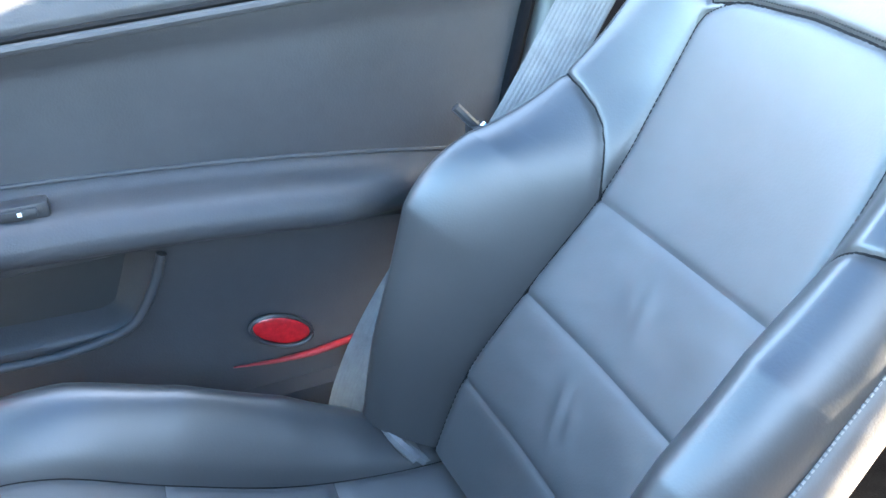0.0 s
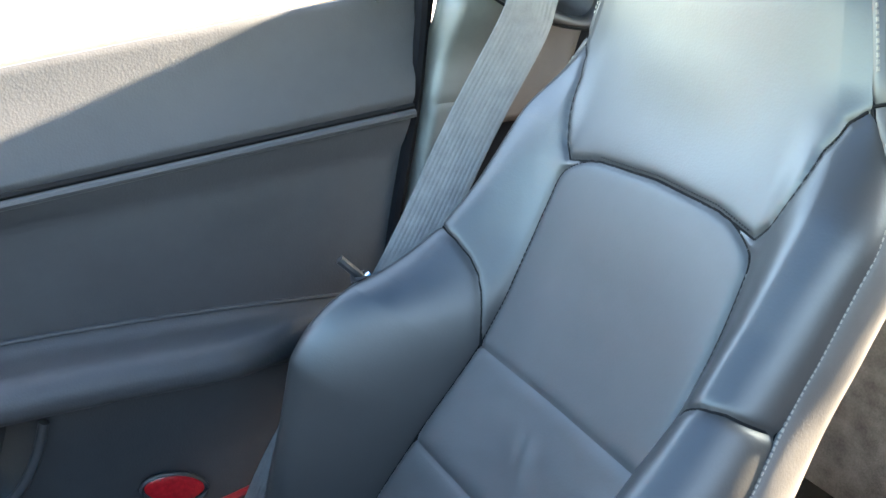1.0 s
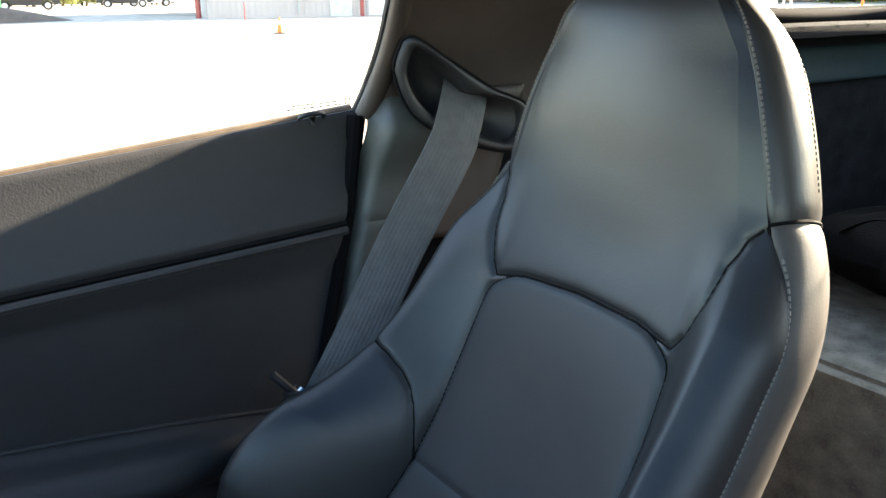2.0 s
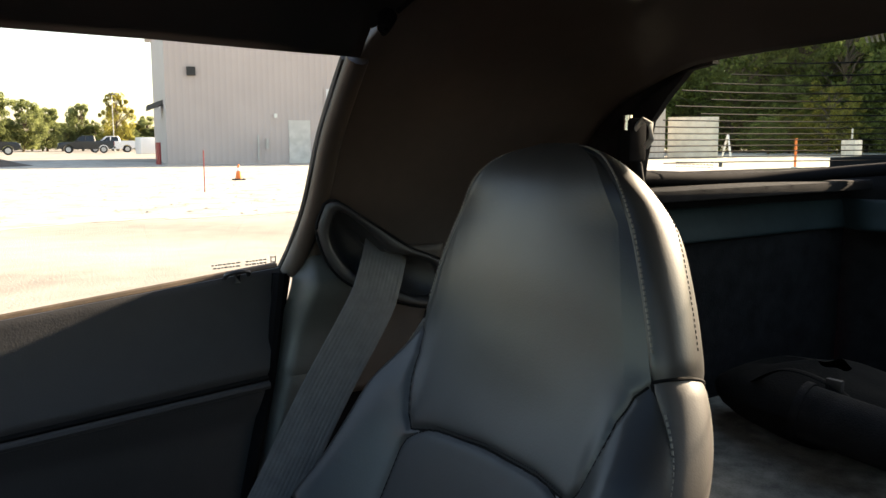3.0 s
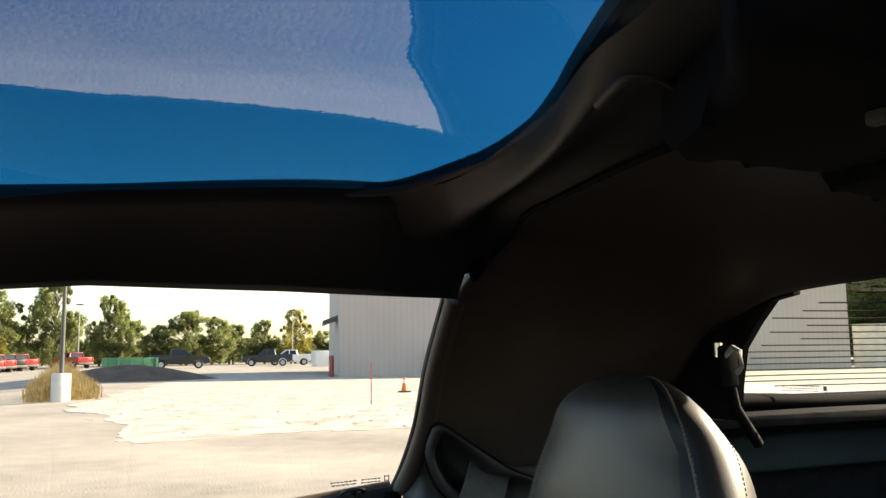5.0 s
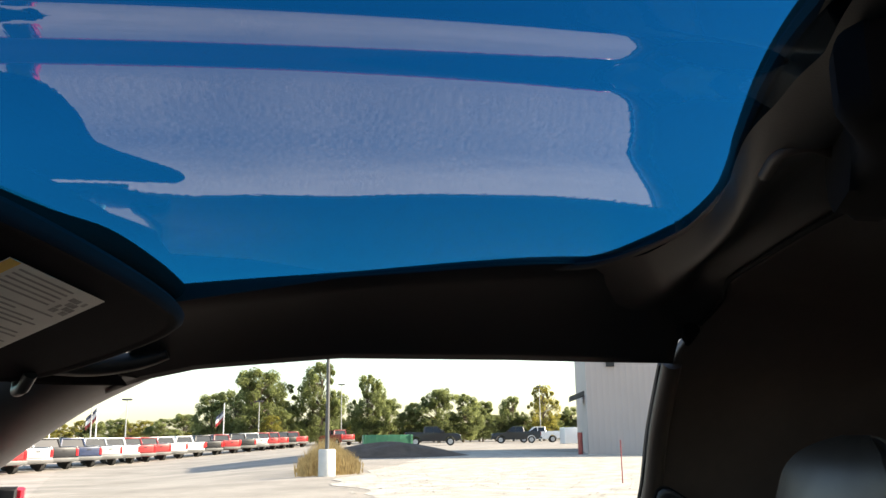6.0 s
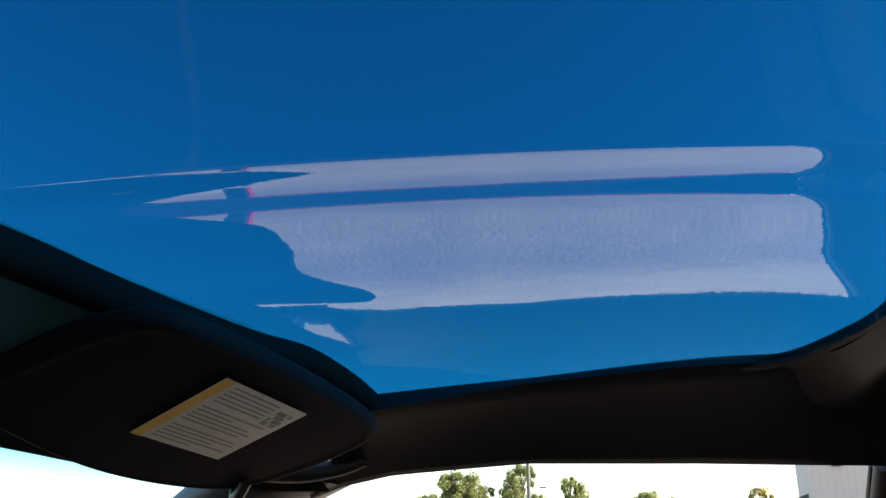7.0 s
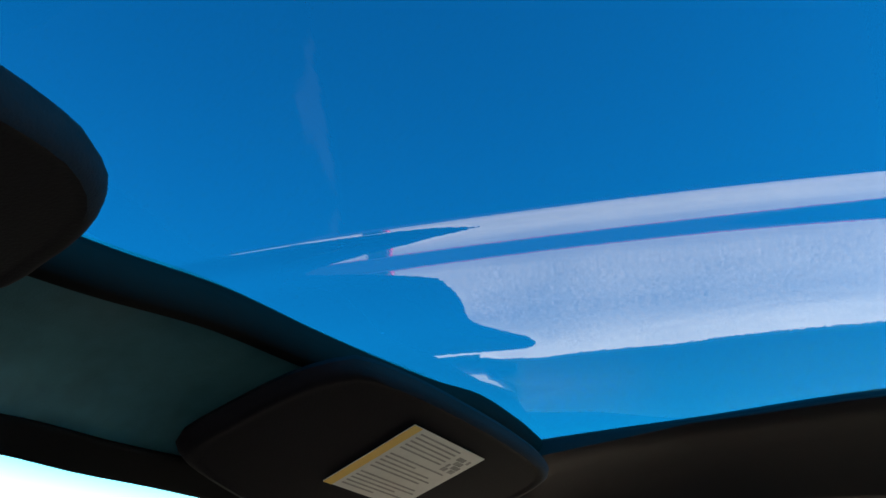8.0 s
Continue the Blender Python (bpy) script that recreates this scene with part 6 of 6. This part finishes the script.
    part("bumper", box((2.88, -0.95, 0.48), (3.04, 0.95, 0.74), 0.04), "darksteel", ob, "grey steel bumper")
    part("bumper", box((-3.08, -0.95, 0.50), (-2.90, 0.95, 0.74), 0.04), "darksteel", ob, "grey steel bumper")
    part("grille", box((2.86, -0.55, 0.78), (2.945, 0.55, 1.10), 0.03), "tyre", ob, "dark grille")
    for s in (-0.74, 0.74):
        part("headlight", box((2.82, s - 0.18, 0.90), (2.935, s + 0.18, 1.10), 0.02), "label", ob, "pale headlight")
        part("tail_light", box((-2.96, s * 1.18 - 0.09, 0.84), (-2.84, s * 1.18 + 0.09, 1.32), 0.02), "redlens", ob, "red tail light")
    ob.matrix_basis = Matrix.Translation(p) @ Matrix.Rotation(radians(yaw), 4, "Z")
    return ob


names = {"white": "white", "red": "red", "blue": "dark blue", "black": "black", "silver": "silver"}
protos = {}
rowcol = ["silver", "white", "blue", "red", "silver", "black", "blue", "silver", "white", "red", "red", "white", "white", "black", "red", "black", "silver", "red", "red", "black", "red"]
rowdat = []
for k in range(21):
    f = k / 20
    rowdat.append((23.6 - 31 * f + 8.6 * f * f + 0.25 * math.sin(7 * k), 46 + 66 * f))
rowdat.append((-1.6, 114))
rowcol.append("red")
for col, (az, d) in zip(rowcol, rowdat):
    p = spot(az, d)
    p.z = dip(az, d)
    if col not in protos:
        protos[col] = tagged(pickup("pickup_truck", p, 30 + az, col), names[col] + " pickup truck parked in a long row", "pickup", "parked trucks")
    else:
        copy_thing(protos[col], Matrix.Translation(p) @ Matrix.Rotation(radians(30 + az), 4, "Z"))
tagged(pickup("pickup_truck", spot(-7.9, 92), 262, "black"), "black pickup truck beside the soil heap", "pickup", "parked trucks")
tagged(pickup("pickup_truck", spot(-13.4, 105), 75, "black"), "black pickup truck parked before the trees", "pickup", "parked trucks")
copy_thing(protos["white"], Matrix.Translation(spot(-14.8, 112)) @ Matrix.Rotation(radians(80), 4, "Z"))
# flags by the parked row
for az, d in ((15.8, 78), (13.2, 80), (5.6, 95)):
    q = spot(az, d)
    q.z = dip(az, d)
    ob = empty("flag_pole", q)
    part("pole", tube([q, q + Vector((0, 0, 5.2))], 0.05, 6), "white", ob)
    for k, (m, z0) in enumerate((("red", 3.5), ("white", 3.85), ("blue", 4.2))):
        part("flag_stripe", grid(lambda u, v: q + Vector((0.15 * math.sin(5 * u), 0.05 + 0.8 * u, z0 - 0.9 * u + 0.35 * v)), 8, 2), m, ob, names[m] + " band of the flag")
    tagged(ob, "flag pole with a red, white and blue flag", "flag pole", "flag poles")


# ---- trees ----
def tree(name, p, h, w, seed, material="foliage", leaves=3000, low=0.14, skirt=1.0, leaf=0.0175):
    """Tapered trunk with limbs, and a crown of many small leaf sprays in uneven clumps."""
    rnd = random.Random(seed)
    ob = empty(name, p)
    bm = tube([p, p + Vector((0.1 * h * 0.1, 0, h * 0.4)), p + Vector((0, 0.02 * h, h * 0.8))], lambda t: 0.028 * h * (1 - 0.8 * t), 8)
    clumps = []
    for k in range(95):
        a, z = rnd.uniform(0, 6.28), rnd.uniform(low, 0.97)
        r = w * 0.5 * (1.05 - abs(z - 0.5) * 1.35 * (1 if z > 0.5 else skirt)) * rnd.uniform(0.35, 1.0)
        c = p + Vector((r * math.cos(a), r * math.sin(a), h * z))
        clumps.append((c, rnd.uniform(0.04, 0.115) * h * (1.2 - 0.5 * z)))
        st = p + Vector((0, 0, h * max(0.18, z - 0.22)))
        tube([st, st.lerp(c, 0.5) + Vector((0, 0, 0.02 * h)), c], lambda t: 0.007 * h * (1 - 0.7 * t), 4, bm, False)
    part("trunk", bm, "bark", ob, "brown trunk and limbs")
    bm = bmesh.new()
    s = leaf * h
    for k in range(leaves):
        c, r = clumps[k % len(clumps)]
        d = Vector((rnd.gauss(0, 1), rnd.gauss(0, 1), rnd.gauss(0, 0.8)))
        d = d.normalized() * r * rnd.uniform(0.3, 1.05) ** 0.6
        q = c + d
        if q.z < p.z + 0.4 * low * h:
            continue
        a, b = Vector((rnd.uniform(-1, 1), rnd.uniform(-1, 1), rnd.uniform(-1, 1))).normalized(), Vector((rnd.uniform(-1, 1), rnd.uniform(-1, 1), rnd.uniform(-1, 1))).normalized()
        b = (b - a * a.dot(b)).normalized()
        f = s * rnd.uniform(0.5, 1.2)
        bm.faces.new([bm.verts.new(q + a * f), bm.verts.new(q + b * f * 0.6), bm.verts.new(q - a * f), bm.verts.new(q - b * f * 0.6)])
    part("crown", bm, material, ob, "uneven leafy crown", 180)
    return ob


kinds = []
woods = []
for k, (m, n) in enumerate((("foliage", 20000), ("foliage", 20000), ("foliage2", 16000))):
    kinds.append(tagged(tree("tree", Vector((0, 0, 0)), 10.0, 8.5, 40 + k, m, n, 0.10, 0.8, 0.0145), "leafy green tree at the edge of the lot" if k < 2 else "yellow-green leafy tree at the edge of the lot", "tree", "trees"))
for k in range(3):
    woods.append(tagged(tree("tree", Vector((0, 0, 0)), 10.0, 8.5, 60 + k, "foliage3" if k < 2 else "foliage2", 9000, 0.05, 0.5, 0.0165), "tall sunlit green tree of the wood behind the lot", "tree", "wood trees"))
random.seed(77)
spots = [(4.9, 128, 8.6, 1.1), (3.5, 122, 10.6, 1.1), (2.3, 126, 9.4, 1.0), (6.3, 132, 8.0, 1.0), (-0.6, 126, 12.2, 0.75), (-1.6, 134, 7.0, 0.8), (-3.6, 130, 10.4, 0.8), (-5.0, 134, 6.6, 1.0), (-6.8, 128, 6.0, 1.2), (-8.3, 126, 7.6, 1.2), (-9.9, 128, 7.2, 1.1), (-11.2, 132, 6.0, 1.0),
         (-13.2, 138, 7.2, 0.9), (-15.2, 134, 8.4, 0.8), (-17.0, 140, 5.4, 1.2), (-18.8, 140, 5.4, 1.1), (-20.6, 138, 5.0, 1.1), (12, 170, 5.5, 1.5), (14, 165, 5.2, 1.4), (16.5, 170, 6.2, 1.5), (19, 175, 5.8, 1.5), (22, 170, 7, 1.4), (10.4, 160, 5.0, 1.4), (2.6, 118, 4.2, 1.2), (9.2, 150, 5.2, 1.5), (8.0, 155, 5.8, 1.5), (11.2, 150, 4.4, 1.6), (13.2, 150, 4.6, 1.6), (15.3, 152, 4.4, 1.6), (17.6, 150, 5.0, 1.6), (-22, 150, 6, 1.4), (-23.5, 150, 6.4, 1.3)]
for k, (az, d, h, w) in enumerate(spots):
    m = Matrix.Translation(spot(az, d) + Vector((0, 0, dip(az, d)))) @ Matrix.Rotation(random.uniform(0, 6.28), 4, "Z") @ Matrix.Diagonal((w * h / 10, w * h / 10, h / 10, 1))
    src = kinds[2 if (k in (13, 18, 20, 22, 23, 26, 28)) else k % 2]
    t = copy_thing(src, Matrix())
    t.matrix_basis = m
for k in range(40):
    az, d, h = -21 + 29 * k / 40 + random.uniform(-0.5, 0.5), random.uniform(136, 146), random.uniform(2.6, 4.2)
    t = copy_thing(kinds[2 if k % 3 == 0 else k % 2], Matrix())
    t.matrix_basis = Matrix.Translation(spot(az, d) + Vector((0, 0, dip(az, d)))) @ Matrix.Rotation(random.uniform(0, 6.28), 4, "Z") @ Matrix.Diagonal((1.7 * h / 10, 1.7 * h / 10, h / 10, 1))
for k in range(34):
    az = -48 - 44 * (k % 17) / 17 + random.uniform(-1, 1)
    d = 92 + 16 * (k // 17) + random.uniform(-5, 5)
    h = random.uniform(13, 17) + 5 * (k // 17)
    t = copy_thing(woods[k % 2], Matrix())
    t.matrix_basis = Matrix.Translation(spot(az, d)) @ Matrix.Rotation(random.uniform(0, 6.28), 4, "Z") @ Matrix.Diagonal((h / 10, h / 10, h / 10, 1))
for k in range(34):
    az, d, h = -54.5 - 34 * k / 34 + random.uniform(-0.5, 0.5), random.uniform(86, 92), random.uniform(5, 8)
    t = copy_thing(woods[k % 2], Matrix())
    t.matrix_basis = Matrix.Translation(spot(az, d)) @ Matrix.Rotation(random.uniform(0, 6.28), 4, "Z") @ Matrix.Diagonal((1.2 * h / 10, 1.2 * h / 10, h / 10, 1))
for k in range(12):
    az, d, h = -56 - 30 * k / 12 + random.uniform(-1, 1), random.uniform(74, 84), random.uniform(3, 6.0)
    t = copy_thing(woods[2 if k % 3 else 0], Matrix())
    t.matrix_basis = Matrix.Translation(spot(az, d)) @ Matrix.Rotation(random.uniform(0, 6.28), 4, "Z") @ Matrix.Diagonal((1.25 * h / 10, 1.25 * h / 10, h / 10, 1))
for k, t in enumerate(woods):
    t.matrix_basis = Matrix.Translation(spot(-60 - 9 * k, 100)) @ Matrix.Diagonal((1.5, 1.5, 1.5, 1))
for t in kinds:
    h = 8
    t.matrix_basis = Matrix.Translation(spot(24 + 3 * kinds.index(t), 165) + Vector((0, 0, -0.75))) @ Matrix.Diagonal((0.9, 0.9, 0.8, 1))
